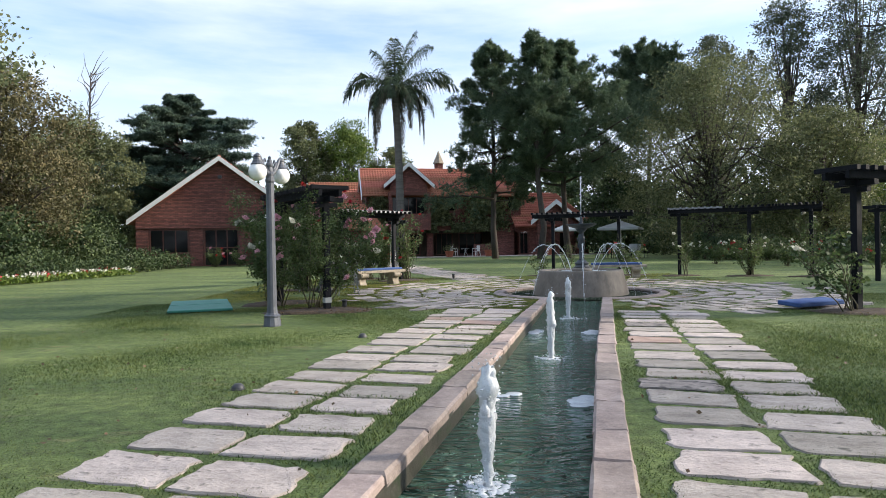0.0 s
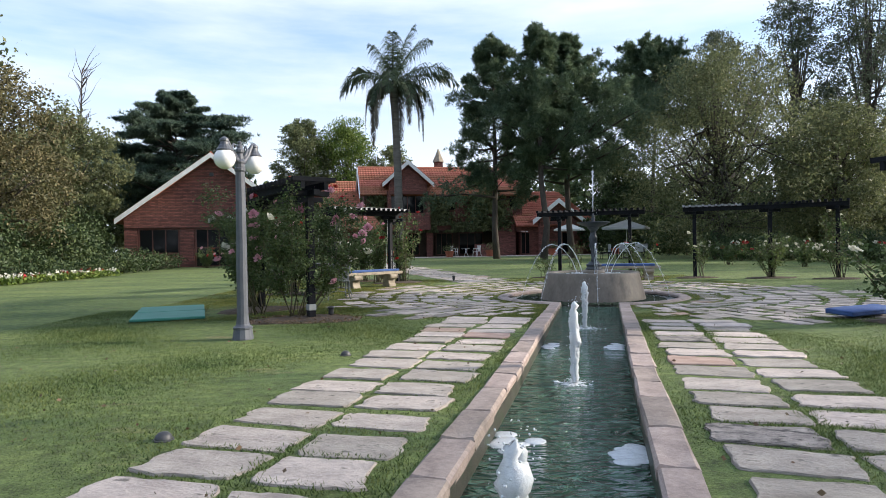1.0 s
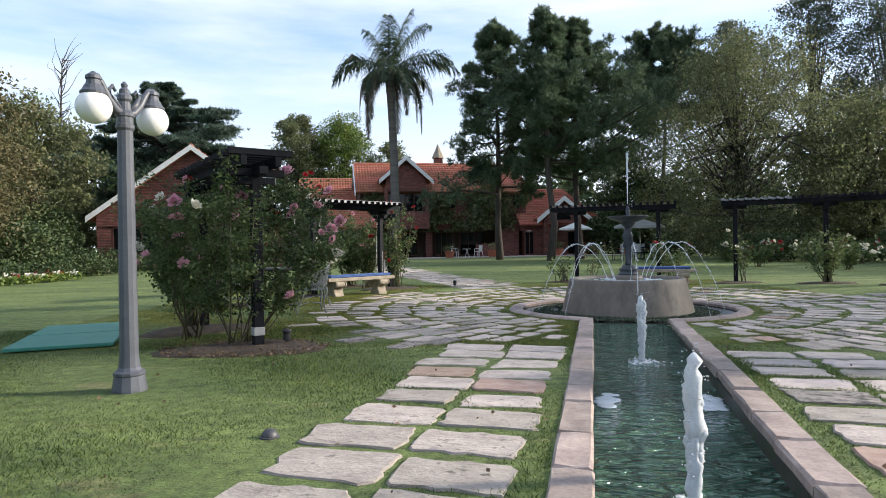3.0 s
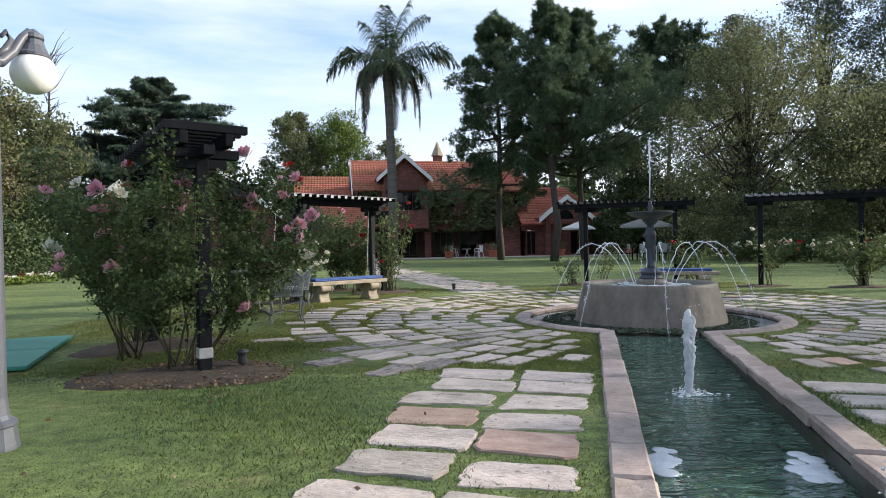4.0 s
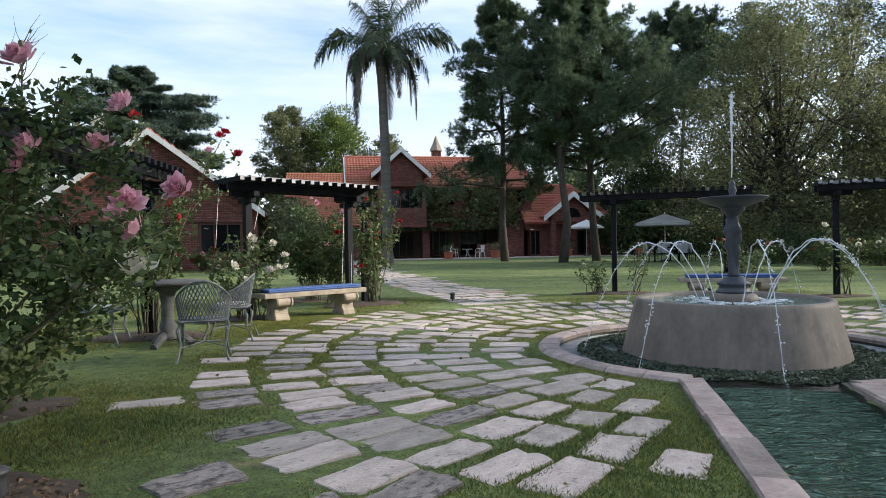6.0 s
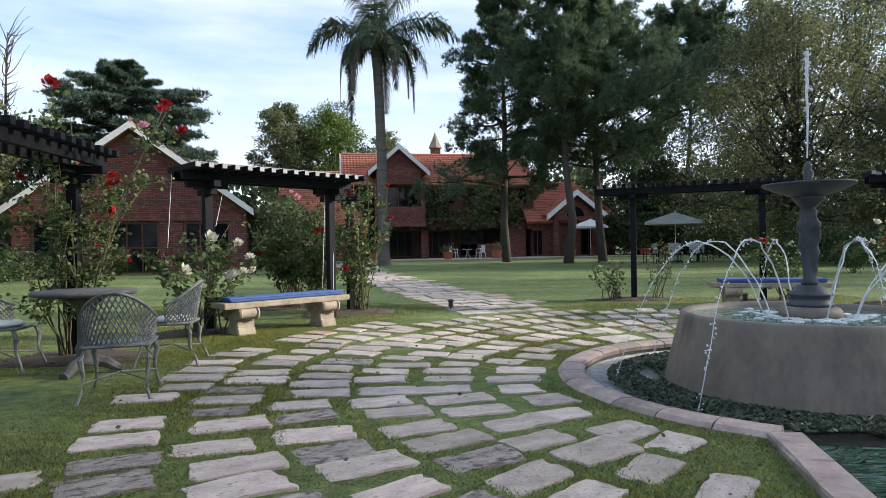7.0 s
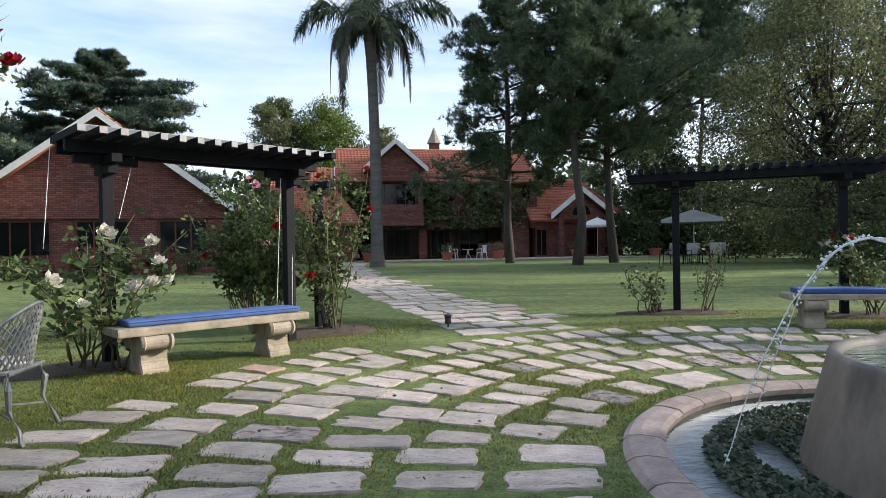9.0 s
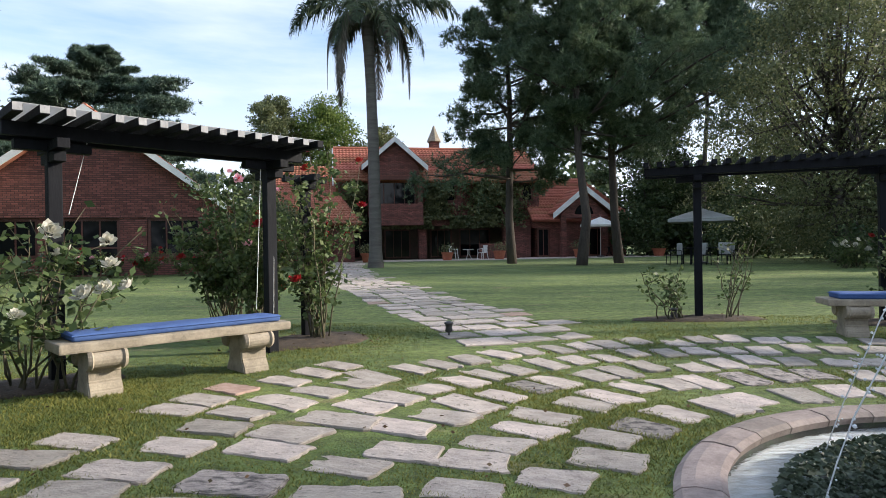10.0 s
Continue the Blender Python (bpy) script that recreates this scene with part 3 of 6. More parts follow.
        bmesh.ops.create_icosphere(bm, subdivisions=1, radius=rr.uniform(0.004, 0.011), matrix=Matrix.Translation((0.07 + rr.gauss(0, .03), rr.gauss(0, .03), z)))
    jet = tagged(part("water_jet", bm, M_STREAM, None), "thin white vertical water jet above the fountain dish", "water jet", "fountain water")
    jet.matrix_world = Matrix.Translation(C) @ off
    for k in range(8):
        a = 2 * math.pi * k / 8 + radians(AXIS - 90 + 3)
        bm = bmesh.new()
        pts = []
        for t in np.linspace(0, 1, 22):
            r = 0.38 + 1.42 * t
            z = 1.17 - 2.1 * (r - 0.97) ** 2
            wob = noise.noise((k * 5.3, r * 5, 0))
            pts.append((r * math.cos(a) + 0.012 * rr.uniform(-1, 1), r * math.sin(a) + 0.03 * wob, z + 0.03 * noise.noise((k * 3.1, r * 6, 4)) + rr.uniform(-.006, .006)))
        tube(bm, pts, [(0.0055 + 0.003 * abs(math.sin(i * 1.7))) * (1 if i < 13 else .5) for i in range(22)], 5)
        for i in range(60):
            t = rr.uniform(0.42, 1.0)
            r = 0.38 + 1.42 * t
            p = (r * math.cos(a) + rr.gauss(0, .014), r * math.sin(a) + rr.gauss(0, .014), 1.17 - 2.1 * (r - 0.97) ** 2 + rr.gauss(0, .014))
            bmesh.ops.create_icosphere(bm, subdivisions=1, radius=rr.uniform(0.004, 0.012), matrix=Matrix.Translation(p))
        ob = tagged(part("water_arc", bm, M_STREAM), "thin arching stream of water falling into the pool", "water jet", "fountain water")
        ob.matrix_world = Matrix.Translation(C) @ off


build_fountain()


def build_bubbler(x, y, h, seed):
    rr = random.Random(seed)
    bm = bmesh.new()
    n = 22
    for strand in range(7):
        off = (rr.uniform(-.03, .03), rr.uniform(-.03, .03)) if strand else (0, 0)
        top = h * (1.0 if strand == 0 else rr.uniform(.6, .98))
        pts, rad = [], []
        for k in range(n):
            t = k / (n - 1)
            pts.append((off[0] * (0.2 + t) + rr.gauss(0, .004), off[1] * (0.2 + t) + rr.gauss(0, .004), top * t))
            rad.append((0.03 + 0.03 * t ** 1.3) * rr.uniform(.75, 1.25) * (1 if strand == 0 else .6) * (1 if t < .9 else .6))
        rad[-1] *= 0.3
        tube(bm, pts, rad, 8)
    for k in range(260):
        t = rr.random()
        a = rr.uniform(0, 2 * math.pi)
        if k < 130:
            r, z = abs(rr.gauss(0.04, .014)) * (1 + t * .5), h * (0.2 + 0.86 * t)
        else:
            r, z = 0.03 + 0.16 * t * t, 0.12 * (1 - t) * rr.random()
        bmesh.ops.create_icosphere(bm, subdivisions=1, radius=rr.uniform(.002, .006), matrix=Matrix.Translation((r * math.cos(a), r * math.sin(a), z)))
    for k in range(190):
        a, r = rr.uniform(0, 2 * math.pi), abs(rr.gauss(0, .10))
        bmesh.ops.create_icosphere(bm, subdivisions=1, radius=rr.uniform(.008, .028), matrix=Matrix.Translation((r * math.cos(a), r * math.sin(a), -0.005)) @ Matrix.Diagonal((1.5, 1.5, .32, 1)))
    for v in bm.verts:
        v.co += Vector((noise.noise(v.co * 30), noise.noise(v.co * 30 + Vector((9, 0, 0))), 0)) * 0.014
    ob = tagged(part("water_jet", bm, M_FOAM, None, "", True), "foaming white upright jet in the water channel", "water jet", "channel jets")
    ob.matrix_world = Matrix.Translation((x, y, WATER))


for k, s in enumerate((-13.42, -9.42, -5.38)):
    p = sv(s, -0.02 if k != 0 else -0.06)
    build_bubbler(p.x, p.y, (0.68, 0.78, 0.74)[k], 31 + k)

for s in (-7.25, -11.35):
    for side in (-1, 1):
        bm = bmesh.new()
        rf = random.Random(int(s * 10) + side)
        for lump in range(26):
            u, w = rf.gauss(0, .11), abs(rf.gauss(0, .07))
            bmesh.ops.create_icosphere(bm, subdivisions=2, radius=rf.uniform(.03, .06), matrix=Matrix.Translation(sv(s + u, side * (.47 - w), WATER)) @ Matrix.Diagonal((1.3, 1.3, .16, 1)))
        tagged(part("foam_patch", bm, M_FOAM, None, "", True), "flat patch of white foam floating at the channel wall", "foam", kind="stuff")

# floating plants in the pool
def build_pool_plants():
    rng = np.random.default_rng(5)
    n = 13000
    a = rng.uniform(0, 2 * np.pi, n)
    r = 1.25 + 0.52 * rng.random(n)
    clump = np.array([noise.noise((math.cos(q) * 2.2, math.sin(q) * 2.2, w * 2.5)) for q, w in zip(a, r)])
    keep = clump > -0.55 + 1.3 * np.clip(r - 1.45, 0, 1)
    c = np.stack([C.x + r * np.cos(a), C.y + r * np.sin(a), np.full(n, WATER + 0.012)], 1)[keep]
    v, f = leaves(rng, c, 0.055, flat=0.9, aspect=0.8)
    v[:, 2] = np.maximum(v[:, 2], WATER + 0.004)
    return tagged(soup("water_plants", v, f, M_PEBBLE), "small floating leaves scattered on the pool water", "water plants", kind="stuff")


build_pool_plants()

# ---- pergolas, benches, lamp, furniture ----
def build_post(name, x, y, h, parent, turn):
    """Square timber post with a stepped bracket cap, under a pergola."""
    z = gz(x, y)
    bm = bmesh.new()
    m = pose(x, y, z, 0, 0, turn)
    box(bm, -.057, .057, -.057, .057, -.3, h, .006, m)
    post = part(name, bm, M_WOOD, parent)
    for w, za in ((0.22, h - .20), (0.34, h - .10)):
        bm = bmesh.new()
        box(bm, -.05, .05, -w, w, za, za + .085, .006, m)
        part("bracket", bm, M_WOOD, post)
    bm = bmesh.new()
    box(bm, -.30, .30, -.05, .05, h - .10, h - .012, .006, m)
    part("bracket", bm, M_WOOD, post)
    return post


def build_pergola(posts, h, over0=0.6, over1=0.6, label="", pitch=0.19, first=True, pale=0.0, sheet=False):
    """A row of posts carrying two beams and a ladder of short slats."""
    a, b = Vector((*posts[0], 0)), Vector((*posts[-1], 0))
    d = (b - a).normalized()
    turn = math.degrees(math.atan2(d.y, d.x))
    root = thing("pergola", Matrix(), label or "black-stained timber rose pergola with slatted top", "pergola", "garden pergolas")
    zb = max(gz(*q) for q in posts)
    for q in posts if first else posts[1:]:
        build_post("post", q[0], q[1], h - 0.1 + zb - gz(*q), root, turn)
    L = (b - a).length
    m = Matrix.Translation((a.x, a.y, zb)) @ pose(0, 0, 0, 0, 0, turn)
    near = -.56 if sheet else -.37
    for off in (-.1, .2) if sheet else (-.2, .2):
        part("beam", box(bmesh.new(), -over0, L + over1, off - .035, off + .035, h - .10, h + .02, .006, m), M_WOOD, root)
    n = int((L + over0 + over1) / pitch)
    step = (L + over0 + over1 - .06) / n
    for k in range(n):
        # pale blocks added between the slats, on the outer beam, as sunlit timber faces
        if (k + .5) / n < pale and not sheet:
            x = -over0 + 0.03 + (k + .5) * step
            part("spacer", box(bmesh.new(), x - step / 2 + .041, x + step / 2 - .041, -.225, -.175, h + .021, h + .075, .004, m), M_SUNLITWOOD, root, "pale block added as a sunlit timber face")
    for k in range(n + 1):
        x = -over0 + 0.03 + k * (L + over0 + over1 - .06) / n
        part("slat", box(bmesh.new(), x - .038, x + .038, near, .37, h + .02, h + .095, .005, m), M_WOOD, root)
        # thin pale caps paint the slat ends as sunlit
        if k / n < pale:
            part("end_grain", box(bmesh.new(), x - .034, x + .034, near - .006, near - .001, h + .03, h + .092, 0, m), M_SUNLITWOOD, root, "pale slat end coloured as sunlit timber")
    # added sheet, not a pergola part: brightens the gaps seen from below
    if sheet:
        part("roof_sheet", box(bmesh.new(), -over0 + .02, L + over1 - .02, near + .03, .34, h + .096, h + .101, 0, m), M_SHEET, root, "thin translucent white sheet added over the slats for bright gaps")
    return root


PERG_B = build_pergola([(-3.15, 19.5), (-1.66, 21.0)], 2.25, 0.4, 0.35, pale=1.0, sheet=True)
PERG_A = build_pergola([(-2.17, 11.55), (-3.55, 13.5)], 2.22, 0.22, 0.1)
PERG_C = build_pergola([(4.15, 23.4), (6.4, 22.6)], 2.26, 0.75, 0.5)
PERG_R = build_pergola([(8.27, 21.75), (10.3, 20.9)], 2.28, 0.35, 1.0, pale=.5)
PERG_D = build_pergola([(6.65, 10.0), (8.6, 10.7)], 2.22, 0.45, 0.8)
build_pergola([(-3.62, 13.62), (-3.85, 17.45)], 2.226, -0.05, 0.3, first=False)
build_pergola([(10.45, 20.8), (11.8, 19.9)], 2.286, -0.55, 0.3, first=False)
LONE = [(-1.5, 22.1), (12.1, 17.3)]
for q in LONE:
    r = thing("post", Matrix(), "free-standing black-stained timber rose post with bracket cap", "post", "rose posts")
    build_post("upright", q[0], q[1], 2.12, r, 40)


def build_bench(x, y, turn, label):
    """Cast stone slab on two scrolled feet; the front is -y."""
    root = thing("stone_bench", pose(x, y, gz(x, y), 0, 0, turn), label, "bench", "stone benches")
    bm = bmesh.new()
    box(bm, -1.0, 1.0, -.235, .235, .375, .455, .018)
    bmesh.ops.subdivide_edges(bm, edges=[e for e in bm.edges if e.calc_length() > 1.0], cuts=14)
    for v in bm.verts:
        v.co += Vector((0, noise.noise(v.co * 6) * .008, noise.noise(v.co * 5 + Vector((4, 0, 0))) * .008))
    part("slab", bm, M_BENCH, root)
    for sx in (-.655, .655):
        prof = [(-.19, -.04), (.19, -.04), (.175, .05), (.13, .12), (.125, .2), (.16, .25), (.20, .29), (.215, .335), (.20, .37), (.16, .382), (-.16, .382), (-.20, .37), (-.215, .335), (-.20, .29), (-.16, .25), (-.125, .2), (-.13, .12), (-.175, .05)]
        bm = extrude_profile(bmesh.new(), prof, -.13, .13, Matrix.Translation((sx, 0, 0)) @ pose(0, 0, 0, 0, 0, 90))
        bmesh.ops.bevel(bm, geom=[e for e in bm.edges], offset=.012, segments=2, affect="EDGES", clamp_overlap=True)
        foot = part("foot", bm, M_BENCH, root, "scrolled cast stone foot")
        for sy in (-1, 1):
            bm = bmesh.new()
            lathe(bm, [(.075, -.148), (.09, -.12), (.072, -.105), (.072, .105), (.09, .12), (.075, .148)], 16)
            bmesh.ops.transform(bm, matrix=Matrix.Translation((sx, sy * .185, .305)) @ pose(0, 0, 0, 0, 90, 0), verts=bm.verts)
            part("scroll", bm, M_BENCH, foot)
    return root


def build_cushion(m, ln, w, h, label):
    bm = bmesh.new()
    box(bm, -ln / 2, ln / 2, -w / 2, w / 2, 0, h, .022)
    bmesh.ops.subdivide_edges(bm, edges=[e for e in bm.edges if e.calc_length() > .5], cuts=10)
    for v in bm.verts:
        if v.co.z > h * .6:
            v.co.z += .012 * (1 - (2 * v.co.y / w) ** 2) + .008 * noise.noise(v.co * 4)
    ob = tagged(part("seat_cushion", bm, M_BLUE, None, "", True), label, "cushion", "blue cushions")
    ob.matrix_world = m
    bm = bmesh.new()
    e = .004
    pts = [(-ln / 2 - e, -w / 2 - e), (ln / 2 + e, -w / 2 - e), (ln / 2 + e, w / 2 + e), (-ln / 2 - e, w / 2 + e), (-ln / 2 - e, -w / 2 - e)]
    tube(bm, [(px, py, h * .8) for px, py in pts], .005, 5)
    part("piping", bm, M_BLUE, ob, "corded blue piping along the cushion edge")
    return ob


BENCH_B = build_bench(-2.10, 19.59, 44.3, "weathered stone bench with scrolled feet on the grass by a pergola")
build_cushion(Matrix.Translation((-2.10, 19.62, gz(-2, 19.7) + .457)) @ pose(0, 0, 0, 0, 0, 44.3), 1.82, .36, .06, "long faded blue canvas cushion on the stone bench")
BENCH_D = build_bench(6.0, 21.55, -14, "grey stone bench with scrolled feet beneath a pergola")
build_cushion(Matrix.Translation((6.0, 21.57, gz(6, 21.5) + .457)) @ pose(0, 0, 0, 0, 0, -14), 1.7, .38, .07, "dark blue canvas cushion on the shaded stone bench")
build_cushion(pose(6.35, 10.75, 0.05, 3, 0, 24), 1.15, .42, .08, "blue canvas cushion lying on the lawn beside a rose post")

# green cover board on the lawn
bm = bmesh.new()
box(bm, -.575, .575, -1.2, 1.2, 0.0, .045, .012)
board = tagged(part("cover_board", bm, M_GREENBOARD), "teal green painted cover board lying on the lawn", "cover board")
board.matrix_world = pose(-4.98, 12.7, 0.015, 0, 0, 21.5)
bm = bmesh.new()
box(bm, -.585, .585, -.012, .012, .0, .05, .004)
part("batten", bm, M_GREENBOARD, board)


bm = bmesh.new()
box(bm, -.065, .065, -.065, .065, .15, .25, .01, pose(-2.17, 11.55, 0, 0, 0, 125))
tagged(part("socket_box", bm, M_CANVAS_GREY), "small pale grey electrical box at the foot of a post", "electrical box")


def build_wire(a, b, sag):
    a, b = Vector(a), Vector(b)
    pts = [a.lerp(b, t / 6) - Vector((0, 0, sag * math.sin(math.pi * t / 6))) for t in range(7)]
    tagged(part("tie_cord", tube(bmesh.new(), pts, .0035, 5), M_WHITE), "thin white cord tying roses to the pergola", "cord", "tie cords")


build_wire((-3.5, 19.15, 2.2), (-3.55, 19.1, 1.2), .0)
build_wire((-2.95, 19.7, 2.2), (-3.05, 19.55, 1.5), .0)
build_wire((-1.72, 20.9, 2.1), (-1.78, 20.85, .5), .02)
build_wire((-1.6, 21.0, 2.0), (-1.62, 20.95, .35), .02)


def build_lamp():
    x, y = -2.6, 9.4
    root = thing("street_lamp", pose(x, y, 0), "grey iron garden lamp post with two white globes", "lamp post")
    bm = lathe(bmesh.new(), [(.14, -.1), (.135, .02), (.118, .13), (.125, .14), (.125, .16), (.10, .175), (.085, .20), (.074, .3), (.072, .5), (.068, 1.2), (.06, 2.16), (.072, 2.18), (.072, 2.21), (.064, 2.22), (.064, 2.27), (.074, 2.28), (.074, 2.30), (.05, 2.33), (.042, 2.40), (.058, 2.42), (.058, 2.45), (.04, 2.47), (.04, 2.50), (.022, 2.52), (.028, 2.545), (.008, 2.57)], 12)
    part("post", bm, M_LAMP, root)
    for sx in (-1, 1):
        bm = bmesh.new()
        c = Vector((sx * .10, sx * .28, 0))
        tube(bm, [(0, 0, 2.30), c * .3 + Vector((0, 0, 2.32)), c * .55 + Vector((0, 0, 2.40)), c * .74 + Vector((0, 0, 2.50)), c * .9 + Vector((0, 0, 2.555)), c + Vector((0, 0, 2.55)), c + Vector((0, 0, 2.50))], [.034, .034, .03, .026, .024, .026, .03], 8)
        tube(bm, [c * .16 + Vector((0, 0, 2.34)), c * .4 + Vector((0, 0, 2.40)), c * .52 + Vector((0, 0, 2.47)), c * .4 + Vector((0, 0, 2.51)), c * .3 + Vector((0, 0, 2.47))], [.02, .024, .02, .018, .012], 6)
        arm = part("arm", bm, M_LAMP, root, "", True)
        bm = bmesh.new()
        lathe(bm, [(.098, 2.40), (.10, 2.415), (.082, 2.435), (.066, 2.47), (.058, 2.475), (.05, 2.51), (.06, 2.52), (.056, 2.545), (.03, 2.565), (.012, 2.58)], 14, (c.x, c.y))
        part("cap", bm, M_LAMP, arm, "flared iron cap")
        bm = bmesh.new()
        bmesh.ops.create_uvsphere(bm, u_segments=24, v_segments=16, radius=.132, matrix=Matrix.Translation(c + Vector((0, 0, 2.30))))
        part("globe", bm, M_GLOBE, arm, "white opal glass globe", True)


build_lamp()


def build_spot(x, y, turn):
    """A small lantern-like garden light on a spike."""
    root = thing("garden_light", pose(x, y, gz(x, y), 0, 0, turn), "small dark garden light standing on the grass", "garden light", "garden lights")
    part("spike", lathe(bmesh.new(), [(.012, -.1), (.012, .05)], 8), M_LEAD, root)
    part("housing", lathe(bmesh.new(), [(.03, .05), (.05, .07), (.042, .12), (.05, .16), (.062, .165), (.062, .175), (.04, .19), (.01, .2)], 12), M_LEAD, root, "", True)


for q in ((-1.88, 11.75, 0), (5.9, 22.3, 0), (3.7, 23.2, 10), (0.35, 22.05, 0)):
    build_spot(*q)


def build_low_light(x, y):
    root = thing("path_light", pose(x, y, gz(x, y), 0, 0, 25) @ Matrix.Scale(.62, 4), "low dark metal light set in the grass beside the path", "garden light", "path lights")
    part("housing", lathe(bmesh.new(), [(.085, -.03), (.085, .02), (.075, .05), (.05, .075), (.015, .085)], 14), M_LEAD, root, "", True)
    part("collar", lathe(bmesh.new(), [(.10, -.03), (.10, .012), (.088, .016)], 14), M_LEAD, root)


for q in ((-1.72, 5.15), (-1.06, 8.05)):
    build_low_light(*q)


def build_table(x, y):
    root = thing("garden_table", pose(x, y, gz(x, y)), "round cast stone garden table on a turned pedestal", "table")
    part("tabletop", lathe(bmesh.new(), [(.0, .745), (.38, .745), (.44, .755), (.455, .77), (.455, .788), (.44, .80), (.0, .802)], 40, cap=False), M_TABLE, root, "", True)
    part("pedestal", lathe(bmesh.new(), [(.13, .09), (.12, .14), (.085, .18), (.10, .24), (.075, .30), (.07, .5), (.085, .6), (.10, .66), (.16, .70), (.20, .74)], 20), M_TABLE, root, "", True)
    for k in range(3):
        bm = bmesh.new()
        a = 2 * math.pi * k / 3 + .4
        tube(bm, [(.04 * math.cos(a), .04 * math.sin(a), .13), (.17 * math.cos(a), .17 * math.sin(a), .10), (.27 * math.cos(a), .27 * math.sin(a), .03), (.31 * math.cos(a), .31 * math.sin(a), .02)], [.06, .055, .04, .045], 8)
        part("leg", bm, M_TABLE, root, "clawed foot")


build_table(-3.22, 16.55)


def lattice_strip(bm, fn, nu, nv, r):
    """Diagonal open lattice over a surface fn(u, v)."""
    for i in range(nu):
        for j in range(nv):
            p00, p10 = Vector(fn(i / nu, j / nv)), Vector(fn((i + 1) / nu, j / nv))
            p01, p11 = Vector(fn(i / nu, (j + 1) / nv)), Vector(fn((i + 1) / nu, (j + 1) / nv))
            tube(bm, [p00, p11], r, 4)
            tube(bm, [p10, p01], r, 4)


def build_iron_chair(x, y, turn, label):
    """Cast lattice armchair; it faces +y."""
    root = thing("garden_chair", pose(x, y, gz(x, y), 0, 0, turn), label, "chair", "chairs round the stone table")
    def back(u, v):
        a = math.pi * (1.0 + u)
        hump = 0.20 + 0.22 * math.sin(math.pi * u) ** 1.5
        return (0.25 * math.cos(a) * (1 + .12 * v), 0.02 + 0.24 * math.sin(a) * (1 + .3 * v), 0.43 + hump * v)
    bm = bmesh.new()
    lattice_strip(bm, back, 20, 5, .0075)
    bk = part("backrest", bm, M_CHAIR, root, "open lattice cast backrest curving into arms")
    bm = bmesh.new()
    tube(bm, [back(k / 24, 1) for k in range(25)], .013, 6)
    tube(bm, [back(k / 24, 0) for k in range(25)], .011, 6)
    part("rail", bm, M_CHAIR, bk, "", True)
    bm = bmesh.new()
    lattice_strip(bm, lambda u, v: (.23 * (2 * u - 1) * (1 if v < .6 else 1), -.2 + .45 * v, .425), 9, 8, .008)
    seat = part("seat", bm, M_CHAIR, root, "pierced cast seat")
    bm = bmesh.new()
    tube(bm, [(-.24, -.21, .425), (.24, -.21, .425), (.25, .26, .425), (-.25, .26, .425), (-.24, -.21, .425)], .014, 6)
    part("seat_rim", bm, M_CHAIR, seat)
    for sx in (-1, 1):
        for sy, fy in ((.23, .30), (-.19, -.27)):
            bm = bmesh.new()
            tube(bm, [(sx * .22, sy, .42), (sx * .245, sy * 1.15, .33), (sx * .225, sy * 1.1, .2), (sx * .235, fy * 1.0, .08), (sx * .26, fy * 1.08, .0), (sx * .275, fy * 1.15, .005)], [.02, .022, .014, .012, .016, .012], 7)
            part("leg", bm, M_CHAIR, root, "curved cabriole leg")
    bm = bmesh.new()
    tube(bm, [(-.23, -.22, .15), (0, 0, .19), (.23, .25, .15)], .008, 5)
    tube(bm, [(.23, -.22, .15), (0, 0, .19), (-.23, .25, .15)], .008, 5)
    part("stretcher", bm, M_CHAIR, root)
    return root


build_iron_chair(-2.44, 15.68, 18, "weathered grey cast metal lattice armchair on the paving")
build_iron_chair(-4.2, 16.75, -80, "weathered grey cast metal lattice armchair on the grass behind the table")
build_iron_chair(-2.62, 17.1, 100, "weathered grey cast metal lattice armchair with a grey seat pad")
bm = bmesh.new()
lathe(bm, [(.0, 0), (.19, .0), (.21, .02), (.2, .045), (.0, .055)], 24, cap=False)
pad = tagged(part("seat_pad", bm, M_CANVAS, None, "", True), "round pale seat pad on the garden chair", "cushion", "seat pads")
pad.matrix_world = Matrix.Translation((-2.62, 17.1, gz(-2.62, 17.1) + .437))
copy_thing(pad, Matrix.Translation((-4.2, 16.75, gz(-4.2, 16.75) + .437)))

